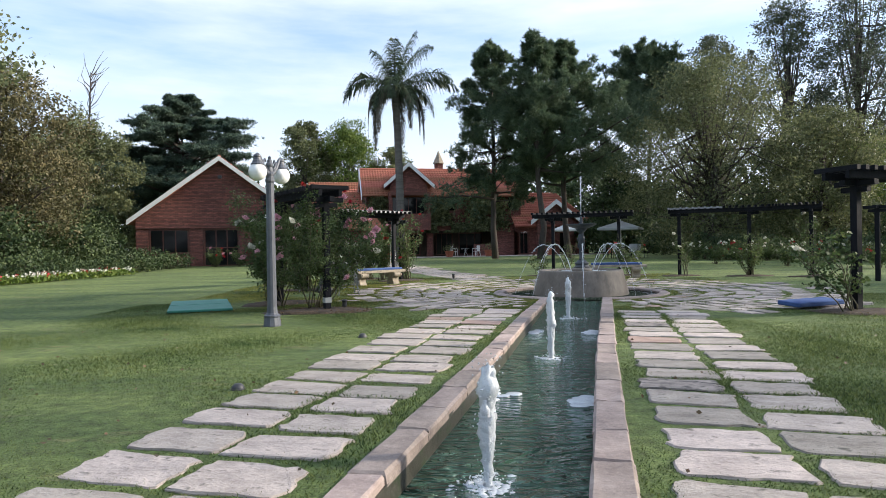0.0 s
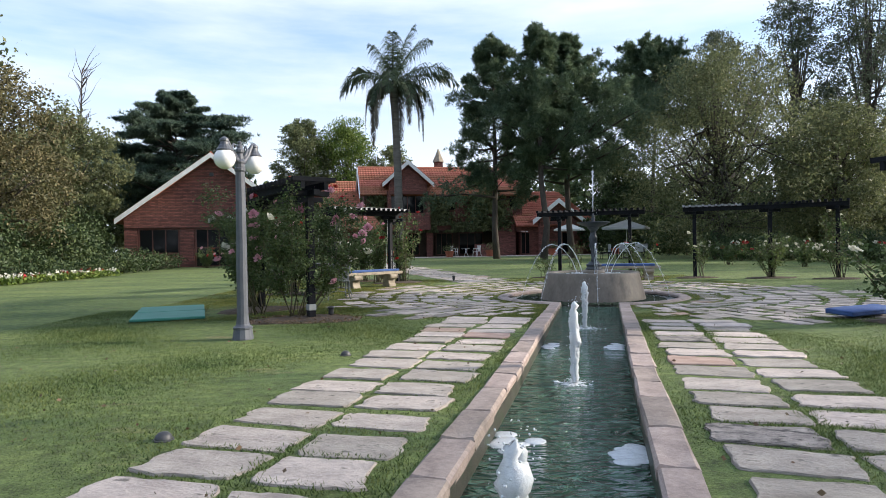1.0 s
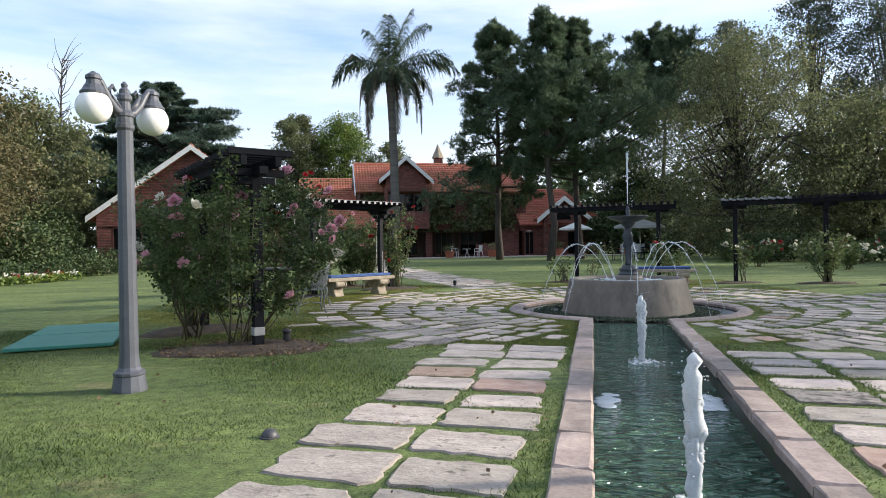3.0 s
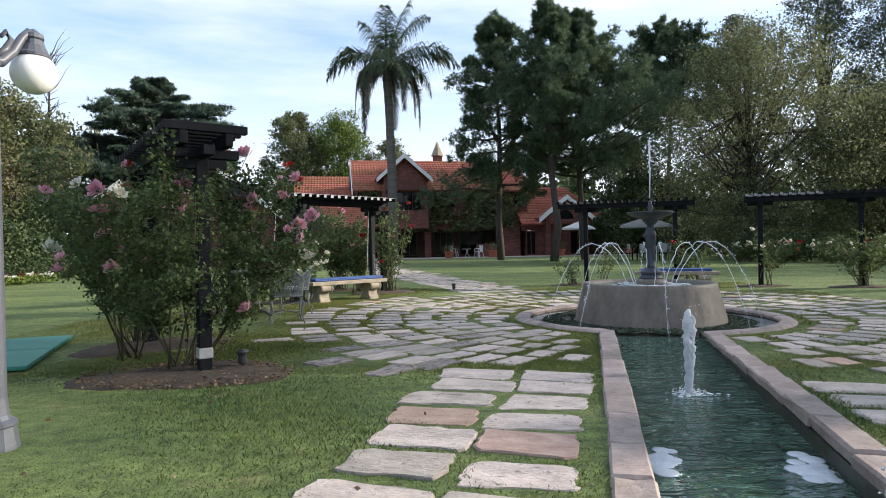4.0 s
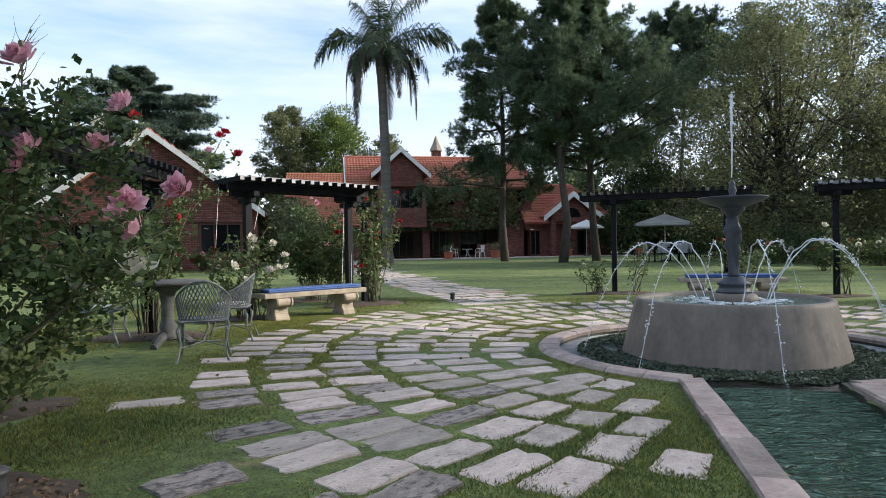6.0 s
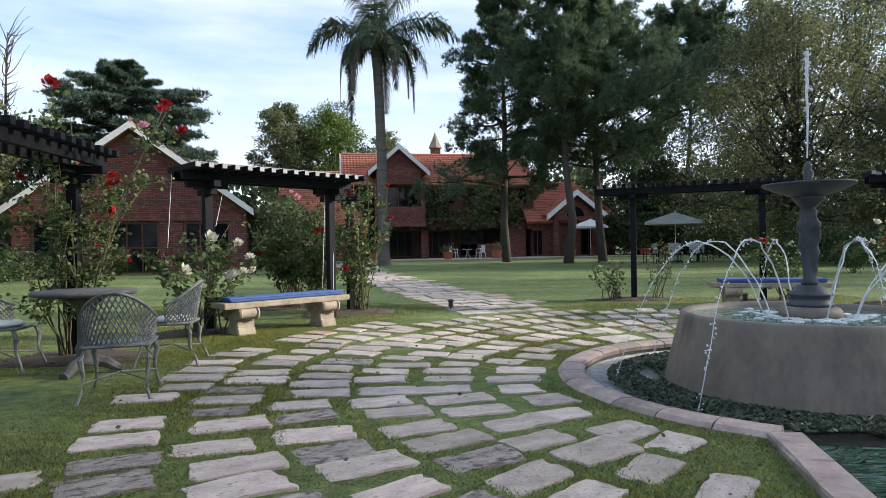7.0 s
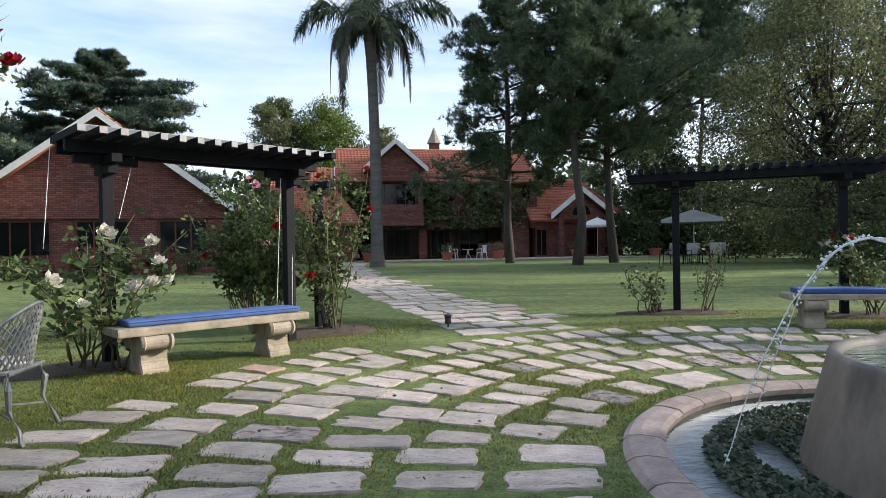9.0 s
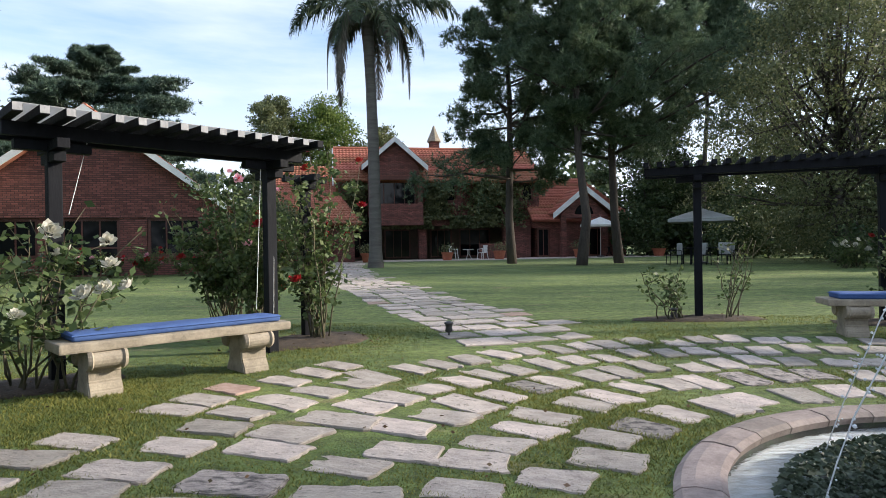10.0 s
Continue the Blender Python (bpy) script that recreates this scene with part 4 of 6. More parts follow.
# ---- buildings ----
def tile_slope(name, e0, e1, r1, r0, parent, course=0.42, width=0.27, label=""):
    """A roof slope of overlapping pantiles between eave e0-e1 and ridge r0-r1."""
    e0, e1, r1, r0 = (Vector(p) for p in (e0, e1, r1, r0))
    nrm = (e1 - e0).cross(r0 - e0)
    if nrm.length < 1e-4:
        nrm = (e1 - e0).cross(r1 - e0)
    nrm.normalize()
    if nrm.z < 0:
        nrm.negate()
    run = max((r0 - e0).length, (r1 - e1).length)
    wid = max((e1 - e0).length, (r1 - r0).length)
    nv, nu = max(2, int(run / course)), max(2, int(wid / width))
    sub = 4
    slab = [e0, e1, r1, r0]
    roof = soup(name, [tuple(v) for v in slab + [p - nrm * 0.12 for p in slab]],
                [(0, 1, 2, 3), (4, 5, 6, 7), (0, 1, 5, 4), (1, 2, 6, 5), (2, 3, 7, 6), (3, 0, 4, 7)], M_TILE, parent, label)
    for j in range(nv):
        verts, faces = [], []
        for edge, lift in ((j / nv, 0.0), (j / nv, 0.085), (min(1, (j + 1.12) / nv), 0.0)):
            a, b = e0.lerp(r0, edge), e1.lerp(r1, edge)
            for i in range(nu * sub + 1):
                w = 0.03 * math.cos(2 * math.pi * i / sub)
                verts.append(tuple(a.lerp(b, i / (nu * sub)) + nrm * (lift + w + 0.03)))
        row = nu * sub + 1
        for q in (0, row):
            faces += [(q + i, q + i + 1, q + row + i + 1, q + row + i) for i in range(nu * sub)]
        soup("tile_course", verts, faces, M_TILE, roof)
    return roof


def verge(parent, p0, p1, h=0.4, d=0.08):
    """A white barge board along a gable's slope."""
    p0, p1 = Vector(p0), Vector(p1)
    bm = bmesh.new()
    o = Vector((0, -d, 0))
    q = [p0, p1, p1 - Vector((0, 0, h)), p0 - Vector((0, 0, h))]
    vs = [bm.verts.new(v) for v in q] + [bm.verts.new(v + o) for v in q]
    for ids in ((0, 1, 2, 3), (4, 5, 6, 7), (0, 1, 5, 4), (1, 2, 6, 5), (2, 3, 7, 6), (3, 0, 4, 7)):
        bm.faces.new([vs[i] for i in ids])
    bmesh.ops.recalc_face_normals(bm, faces=bm.faces)
    return part("barge_board", bm, M_WHITE, parent, "white painted barge board")


def wall_poly(name, parent, pts, y0, y1, mat=None):
    return part(name, extrude_profile(bmesh.new(), pts, y0, y1), mat or M_BRICK, parent)


def window(parent, x0, x1, z0, z1, y, cols=2, rows=1, door=False):
    """A framed opening lying in a front wall: frame proud of the wall, panes set back in it."""
    t = 0.09
    bm = bmesh.new()
    for dims in ((x0, x1, z1 - t, z1), (x0, x1, z0, z0 + t), (x0, x0 + t, z0 + t, z1 - t), (x1 - t, x1, z0 + t, z1 - t)):
        box(bm, dims[0], dims[1], y - .05, y + .06, dims[2], dims[3])
    w = part("door" if door else "window", bm, M_FRAME, parent)
    for c in range(cols):
        for r in range(rows):
            a, b = x0 + t + (x1 - x0 - 2 * t) * c / cols, x0 + t + (x1 - x0 - 2 * t) * (c + 1) / cols
            e, f = z0 + t + (z1 - z0 - 2 * t) * r / rows, z0 + t + (z1 - z0 - 2 * t) * (r + 1) / rows
            m = .03
            part("pane", box(bmesh.new(), a + m, b - m, y + .012, y + .03, e + m, f - m), M_GLASS, w)
            bm = bmesh.new()
            box(bm, a, a + m, y - .02, y + .04, e, f)
            box(bm, b - m, b, y - .02, y + .04, e, f)
            box(bm, a + m, b - m, y - .02, y + .04, e, e + m)
            box(bm, a + m, b - m, y - .02, y + .04, f - m, f)
            part("sash", bm, M_FRAME, w)
    if not door:
        part("sill", box(bmesh.new(), x0 - .08, x1 + .08, y - .12, y + .02, z0 - .07, z0 - .003), M_BRICK, w)
    return w


def build_annex():
    Y = 39.0
    root = thing("garden_house", pose(-13.92, Y, 0.10, 0, 0, 14) @ Matrix.Diagonal((.925, 1, 1, 1)), "single-storey red brick garden house with white-edged gable", "house", "brick buildings")
    ex, ez, az = 5.75, 3.05, 6.85
    top = 2.75
    # lower front: brick piers between openings
    spans = [(-5.3, -4.55), (-2.0, -1.15), (1.2, 2.3), (4.55, 5.3)]
    for a, b in spans:
        wall_poly("wall", root, [(a, -.4), (b, -.4), (b, 2.45), (a, 2.45)], 0, .3)
    wall_poly("lintel", root, [(-5.3, 2.45), (5.3, 2.45), (5.3, 2.72), (-5.3, 2.72)], -.06, .3, M_BRICK)
    wall_poly("gable_wall", root, [(-5.3, 2.72), (5.3, 2.72), (5.3, ez + .05), (0, az - .25), (-5.3, ez + .05)], 0, .3)
    for a, b in ((2.3, 4.55), (-4.55, -2.0)):
        wall_poly("wall", root, [(a, -.4), (b, -.4), (b, .75), (a, .75)], 0, .3)
        window(root, a + .02, b - .02, .85, 2.44, .12, 3)
    window(root, -1.13, 1.18, 0.02, 2.44, .12, 3, 2, True)
    for x in (-5.3, 5.0):
        wall_poly("wall", root, [(x, -.4), (x + .3, -.4), (x + .3, ez + .05), (x, ez + .05)], .3, 9)
    wall_poly("wall", root, [(-5.3, -.4), (5.3, -.4), (5.3, ez), (-5.3, ez)], 8.7, 9)
    tile_slope("roof", (-ex, -.45, ez - .25), (-ex, 9.3, ez - .25), (0, 9.3, az), (0, -.45, az), root)
    tile_slope("roof", (ex, 9.3, ez - .25), (ex, -.45, ez - .25), (0, -.45, az), (0, 9.3, az), root)
    verge(root, (-ex + .02, -.45, ez - .08), (0, -.45, az + .08), .3)
    verge(root, (ex - .02, -.45, ez - .08), (0, -.45, az + .08), .3)
    part("wall_lamp", box(bmesh.new(), -.12, .12, -.2, -.003, 5.55, 5.75, .03), M_LEAD, root, "small dark flood lamp under the gable")
    part("roof_ridge", tube(bmesh.new(), [(0, -.4, az + .06), (0, 9.3, az + .06)], .1, 8), M_TILE, root)
    return root


build_annex()


def build_house():
    R = thing("main_house", pose(-7.3, 60.0, 0.19, 0, 0, 10), "two-storey red brick country house with terracotta roofs and white gables", "house", "brick buildings")
    # main block: upper wall, ground-floor piers, recessed porch behind
    segs = [(0, 1.75), (6.3, 7.9), (8.9, 14.2), (15.1, 15.6)]
    for a, b in segs:
        wall_poly("wall", R, [(a, 3.0), (b, 3.0), (b, 6.2), (a, 6.2)], .6, .9)
    for a, b in ((7.9, 8.9), (14.2, 15.1)):
        wall_poly("wall", R, [(a, 3.0), (b, 3.0), (b, 4.4), (a, 4.4)], .6, .9)
        window(R, a, b, 4.45, 5.9, .7, 1)
        wall_poly("lintel", R, [(a, 5.92), (b, 5.92), (b, 6.2), (a, 6.2)], .58, .9)
    for a, b in ((0, .5), (5.9, 6.5), (12.6, 14.8)):
        wall_poly("pier", R, [(a, -.3), (b, -.3), (b, 2.995), (a, 2.995)], .35, .95)
    wall_poly("porch_beam", R, [(0, 2.55), (12.6, 2.55), (12.6, 3.0), (0, 3.0)], .2, .58)
    # wall and ceiling of the porch get its shade as dark colour
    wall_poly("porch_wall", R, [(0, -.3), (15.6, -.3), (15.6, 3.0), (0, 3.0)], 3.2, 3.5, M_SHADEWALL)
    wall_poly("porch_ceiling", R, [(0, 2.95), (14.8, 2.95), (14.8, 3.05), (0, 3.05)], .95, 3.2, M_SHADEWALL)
    for a, b in ((.7, 3.2), (3.5, 5.6), (7.2, 9.0), (9.6, 12.2)):
        window(R, a, b, .1, 2.4, 3.1, 3, 1, True)
    wall_poly("low_wall", R, [(10.3, -.3), (13.4, -.3), (13.4, 1.15), (10.3, 1.15)], -1.2, -.95)
    # side and back walls
    wall_poly("wall", R, [(0, -.3), (.3, -.3), (.3, 6.2), (0, 6.2)], .9, 8.7)
    wall_poly("wall", R, [(15.3, -.3), (15.6, -.3), (15.6, 6.2), (15.3, 6.2)], .9, 8.7)
    wall_poly("wall", R, [(0, -.3), (15.6, -.3), (15.6, 6.2), (0, 6.2)], 8.7, 9)
    tile_slope("roof", (-.4, 0, 5.95), (15.9, 0, 5.95), (15.9, 4.9, 9.1), (-.4, 4.9, 9.1), R)
    tile_slope("roof", (15.9, 9.8, 5.95), (-.4, 9.8, 5.95), (-.4, 4.9, 9.1), (15.9, 4.9, 9.1), R)
    part("roof_ridge", tube(bmesh.new(), [(-.4, 4.9, 9.16), (15.9, 4.9, 9.16)], .13, 8), M_TILE, R)
    # end gable
    bm = extrude_profile(bmesh.new(), [(.9, 6.15), (8.9, 6.15), (4.9, 8.9)], 0, .3, pose(0, 0, 0, 0, 0, 90) @ Matrix.Diagonal((1, -1, 1, 1)))
    part("gable_wall", bm, M_BRICK, R)
    for p0, p1 in (((-.42, -.05, 5.95), (-.42, 4.9, 9.15)), ((-.42, 9.85, 5.95), (-.42, 4.9, 9.15))):
        bm = bmesh.new()
        q = [Vector(p0), Vector(p1), Vector(p1) - Vector((0, 0, .34)), Vector(p0) - Vector((0, 0, .34))]
        vs = [bm.verts.new(v) for v in q] + [bm.verts.new(v - Vector((.1, 0, 0))) for v in q]
        for ids in ((0, 1, 2, 3), (4, 5, 6, 7), (0, 1, 5, 4), (1, 2, 6, 5), (2, 3, 7, 6), (3, 0, 4, 7)):
            bm.faces.new([vs[i] for i in ids])
        bmesh.ops.recalc_face_normals(bm, faces=bm.faces)
        part("barge_board", bm, M_WHITE, R, "white painted barge board")
    # front gable with balcony window
    g0, g1, gm = 1.9, 6.2, 4.05
    wall_poly("gable_wall", R, [(g0 + .35, 6.3), (g1 - .35, 6.3), (g1 - .35, 7.0), (gm, 8.75), (g0 + .35, 7.0)], -.6, -.3)
    wall_poly("balcony_wall", R, [(g0 + .2, 2.6), (g1 - .1, 2.6), (g1 - .1, 4.2), (g0 + .2, 4.2)], -.9, -.65)
    # balcony floor in the same shade-dark colour
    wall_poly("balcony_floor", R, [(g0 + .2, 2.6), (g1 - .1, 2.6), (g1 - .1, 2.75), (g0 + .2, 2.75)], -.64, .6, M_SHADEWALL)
    for a in (g0 + .2, g1 - .4):
        wall_poly("pier", R, [(a, 2.76), (a + .3, 2.76), (a + .3, 6.3), (a, 6.3)], -.6, .6)
    wall_poly("lintel", R, [(g0 + .35, 6.0), (g1 - .35, 6.0), (g1 - .35, 6.3), (g0 + .35, 6.3)], -.62, -.3, M_FRAME)
    window(R, g0 + .52, g1 - .45, 3.4, 5.98, .3, 4)
    tile_slope("roof", (g0 - .25, -1.0, 6.95), (g0 - .25, 3.5, 6.95), (gm, 3.5, 9.05), (gm, -1.0, 9.05), R)
    tile_slope("roof", (g1 + .25, 3.5, 6.95), (g1 + .25, -1.0, 6.95), (gm, -1.0, 9.05), (gm, 3.5, 9.05), R)
    verge(R, (g0 - .3, -1.0, 7.0), (gm, -1.0, 9.15))
    verge(R, (g1 + .3, -1.0, 7.0), (gm, -1.0, 9.15))
    # lower block on the far side of the pines
    wall_poly("wall", R, [(16.2, -.3), (17.0, -.3), (17.0, 3.0), (16.2, 3.0)], -.1, .2)
    window(R, 15.2, 16.2, .05, 2.3, -.02, 2, 1, True)
    wall_poly("wall", R, [(14.8, 2.32), (16.2, 2.32), (16.2, 3.0), (14.8, 3.0)], -.1, .2)
    wall_poly("wall", R, [(17.0, -.3), (19.4, -.3), (19.4, 3.0), (17.0, 3.0)], -.1, .2)
    window(R, 19.42, 21.0, .05, 2.3, -.02, 2, 1, True)
    wall_poly("wall", R, [(19.4, 2.32), (22.6, 2.32), (22.6, 3.0), (19.4, 3.0)], -.1, .2)
    wall_poly("wall", R, [(21.0, -.3), (22.6, -.3), (22.6, 2.32), (21.0, 2.32)], -.1, .2)
    wall_poly("wall", R, [(22.3, -.3), (22.6, -.3), (22.6, 3.0), (22.3, 3.0)], .2, 8)
    tile_slope("roof", (14.6, -.7, 2.85), (23.2, -.7, 2.85), (20.4, 3.9, 6.6), (14.6, 3.9, 6.6), R)
    tile_slope("roof", (23.2, -.7, 2.85), (23.2, 8.6, 2.85), (20.4, 3.9, 6.62), (20.4, 3.9, 6.6), R)
    tile_slope("roof", (23.2, 8.6, 2.85), (14.6, 8.6, 2.85), (14.6, 3.9, 6.6), (20.4, 3.9, 6.6), R)
    h0, h1, hm = 16.3, 21.1, 18.65
    wall_poly("gable_wall", R, [(h0 + .5, 3.0), (h1 - .5, 3.0), (h1 - .5, 3.3), (hm, 5.1), (h0 + .5, 3.3)], -1.1, -.8)
    wall_poly("pier", R, [(h0 + .5, -.3), (h0 + .9, -.3), (h0 + .9, 3.0), (h0 + .5, 3.0)], -1.1, -.7)
    wall_poly("pier", R, [(h1 - .9, -.3), (h1 - .5, -.3), (h1 - .5, 3.0), (h1 - .9, 3.0)], -1.1, -.7)
    bm = bmesh.new()
    pts = [(hm + .75 * math.cos(math.pi * k / 12), 3.3 + .8 * math.sin(math.pi * k / 12)) for k in range(13)]
    extrude_profile(bm, pts, -1.14, -1.104)
    w = part("window", bm, M_GLASS, R, "half-round attic window")
    tile_slope("roof", (h0 - .2, -1.5, 3.35), (h0 - .2, 2.5, 3.35), (hm, 2.5, 5.35), (hm, -1.5, 5.35), R)
    tile_slope("roof", (h1 + .2, 2.5, 3.35), (h1 + .2, -1.5, 3.35), (hm, -1.5, 5.35), (hm, 2.5, 5.35), R)
    verge(R, (h0 - .3, -1.5, 3.4), (hm, -1.5, 5.5), .45)
    verge(R, (h1 + .3, -1.5, 3.4), (hm, -1.5, 5.5), .45)
    # wings on the near end
    wall_poly("wall", R, [(-5.4, -.3), (-.1, -.3), (-.1, 5.7), (-5.4, 5.7)], 6, 6.3)
    tile_slope("roof", (-5.8, 5.5, 5.6), (-.2, 5.5, 5.6), (-.2, 10, 8.3), (-5.8, 10, 8.3), R)
    wall_poly("wall", R, [(-4.2, -.3), (.9, -.3), (.9, 2.7), (-4.2, 2.7)], -4, -3.7)
    wall_poly("wall", R, [(.6, -.3), (.9, -.3), (.9, 2.7), (.6, 2.7)], -3.7, .5)
    tile_slope("roof", (-4.6, -4.6, 2.6), (1.35, -4.6, 2.6), (-.3, .5, 5.2), (-4.6, .5, 5.2), R)
    tile_slope("roof", (1.35, -4.6, 2.6), (1.35, .5, 2.6), (-.3, .5, 5.22), (-.3, .5, 5.2), R)
    # chimney with a pointed cap
    ch = part("chimney", box(bmesh.new(), 7.7, 8.5, 5.4, 6.2, 8.4, 9.9), M_BRICK, R)
    part("chimney_cap", lathe(bmesh.new(), [(.62, 9.9), (.6, 10.0), (.25, 10.8), (.06, 11.3)], 8, (8.1, 5.8)), M_BENCH, ch)
    # terrace in front
    part("terrace", box(bmesh.new(), -1, 24, -5.0, .3, -.25, .02), M_PAVER, R, "stone terrace along the house")
    return R


house = build_house()
HM = pose(-7.3, 60.0, 0.21, 0, 0, 10)


def hw(l, d):
    p = HM @ Vector((l, d, 0))
    return p


def build_plastic_chair(x, y, z, turn):
    root = thing("plastic_chair", pose(x, y, z, 0, 0, turn) @ Matrix.Scale(1.12, 4), "white plastic garden armchair on the terrace", "chair", "terrace chairs")
    part("seat", box(bmesh.new(), -.24, .24, -.23, .23, .41, .44, .012), M_PLASTIC, root)
    bm = bmesh.new()
    for k in range(5):
        box(bm, -.21 + k * .09, -.15 + k * .09, .2, .23, .44, .86 - .02 * abs(k - 2), .006)
    box(bm, -.24, .24, .195, .235, .80, .90, .012)
    part("backrest", bm, M_PLASTIC, root)
    for sx in (-1, 1):
        bm = bmesh.new()
        tube(bm, [(sx * .26, -.2, .40), (sx * .27, -.2, .64), (sx * .27, .2, .68)], .022, 6)
        part("armrest", bm, M_PLASTIC, root)
        for sy in (-1, 1):
            part("leg", tube(bmesh.new(), [(sx * .22, sy * .2, .41), (sx * .27, sy * .25, 0)], [.03, .02], 6), M_PLASTIC, root)


def build_round_table(x, y, z, mat, label):
    root = thing("side_table", pose(x, y, z), label, "table")
    part("tabletop", lathe(bmesh.new(), [(.38, .70), (.40, .72), (.38, .735)], 20), mat, root)
    for k in range(3):
        a = 2 * math.pi * k / 3
        part("leg", tube(bmesh.new(), [(.06 * math.cos(a), .06 * math.sin(a), .70), (.05 * math.cos(a), .05 * math.sin(a), .4), (.28 * math.cos(a), .28 * math.sin(a), 0)], .025, 6), mat, root)


for l, d, a in ((7.85, -3.4, 70), (10.0, -3.3, -60)):
    p = hw(l, d)
    build_plastic_chair(p.x, p.y, p.z, a)
p = hw(8.9, -3.5)
build_round_table(p.x, p.y, p.z, M_PLASTIC, "small white plastic table on the terrace")
p = hw(20.0, -2.5)
build_round_table(p.x, p.y, p.z, M_WOOD, "small round table under a white parasol")


def build_parasol(x, y, z, r, h, mat, label, square=4):
    root = thing("parasol", pose(x, y, z, 0, 0, 20), label, "parasol", "garden parasols")
    bm = bmesh.new()
    apex = bm.verts.new((0, 0, h))
    rim, low = [], []
    n = square * 2
    for k in range(n):
        a = 2 * math.pi * k / n
        rr = r * (1.0 if k % 2 == 0 else (0.74 if square == 4 else .95))
        rim.append(bm.verts.new((rr * math.cos(a), rr * math.sin(a), h * .80)))
        low.append(bm.verts.new((rr * math.cos(a), rr * math.sin(a), h * .80 - .14)))
    for k in range(n):
        bm.faces.new((apex, rim[k], rim[(k + 1) % n]))
        bm.faces.new((rim[k], low[k], low[(k + 1) % n], rim[(k + 1) % n]))
    canopy = part("canopy", bm, mat, root)
    md = canopy.modifiers.new("thickness", "SOLIDIFY")
    md.thickness = .012
    part("pole", tube(bmesh.new(), [(0, 0, 0), (0, 0, h + .08)], .025, 8), M_WHITE, root)
    part("base_plate", lathe(bmesh.new(), [(.28, 0), (.28, .06), (.06, .1)], 16), M_LEAD, root)


p = hw(19.3, -2.6)
build_parasol(p.x, p.y, p.z, 1.75, 3.0, M_CANVAS, "white canvas parasol on the terrace")
build_parasol(12.2, 42.6, 0.19, 1.9, 2.55, M_CANVAS_GREY, "grey canvas parasol over a garden table")


def build_garden_set(x, y):
    z = gz(x, y)
    root = thing("dining_table", pose(x, y, z), "dark garden dining table under the grey parasol", "table")
    part("tabletop", box(bmesh.new(), -.9, .9, -.55, .55, .70, .74, .01), M_WOOD, root)
    for sx in (-.8, .8):
        for sy in (-.45, .45):
            part("leg", box(bmesh.new(), sx - .03, sx + .03, sy - .03, sy + .03, 0, .70), M_WOOD, root)
    for k, (dx, dy, a) in enumerate(((-1.5, -.3, 90), (-.5, -1.0, 180), (.5, -1.0, 170), (1.45, .1, -80), (.2, 1.0, 0))):
        c = thing("garden_chair", pose(x + dx, y + dy, z, 0, 0, a), "dark metal garden chair with a pale back cushion", "chair", "chairs under the grey parasol")
        part("seat", box(bmesh.new(), -.26, .26, -.26, .26, .40, .44, .01), M_WOOD, c)
        for sx in (-.24, .24):
            part("side_frame", tube(bmesh.new(), [(sx, -.25, 0), (sx, -.25, .62), (sx, .22, .62), (sx, .26, 0)], .018, 6), M_WOOD, c)
        part("backrest", box(bmesh.new(), -.25, .25, -.30, -.22, .44, .95, .03), M_CANVAS_GREY, c, "pale back cushion")


build_garden_set(12.0, 41.8)


def build_pot(x, y, z, r, h, plant=True):
    root = thing("plant_pot", pose(x, y, z), "terracotta pot with a leafy green plant" if plant else "terracotta pot", "plant pot", "terracotta pots")
    part("pot", lathe(bmesh.new(), [(r * .7, 0), (r * .95, h * .85), (r * 1.05, h * .86), (r * 1.05, h), (r * .9, h)], 16), M_CLAY, root)
    if plant:
        rng = np.random.default_rng(int(abs(x * 100)) + 3)
        c = rng.normal(size=(240, 3)) * (r * .75, r * .75, r * .45) + (0, 0, h + r * .6)
        c = c[c[:, 2] > h]
        v, f = leaves(rng, c, .14)
        tagged(soup("plant", v, f, M_BROAD, root), kind="stuff")


for l, d, r, h in ((7.3, -4.0, .42, .55), (11.1, -3.8, .45, .6), (17.2, -3.6, .45, .6), (23.6, -3.4, .5, .55), (1.7, -5.4, .45, .6)):
    p = hw(l, d)
    build_pot(p.x, p.y, p.z, r, h)

# ---- trees ----
def limb_path(rr, p, d, length, n, wander, lift=0.0):
    pts = [Vector(p)]
    d = Vector(d).normalized()
    for k in range(n):
        d = (d + Vector((rr.gauss(0, wander), rr.gauss(0, wander), rr.gauss(0, wander) + lift))).normalized()
        pts.append(pts[-1] + d * length / n)
    return pts


def blob_points(rng, centre, radii, n, shell=0.45):
    """Points in a rough shell of an ellipsoid, thinner below."""
    d = rng.normal(size=(n, 3))
    d /= np.linalg.norm(d, axis=1)[:, None]
    r = (shell + (1 - shell) * rng.random(n)) ** 0.7
    return np.asarray(centre) + d * np.asarray(radii) * r[:, None]


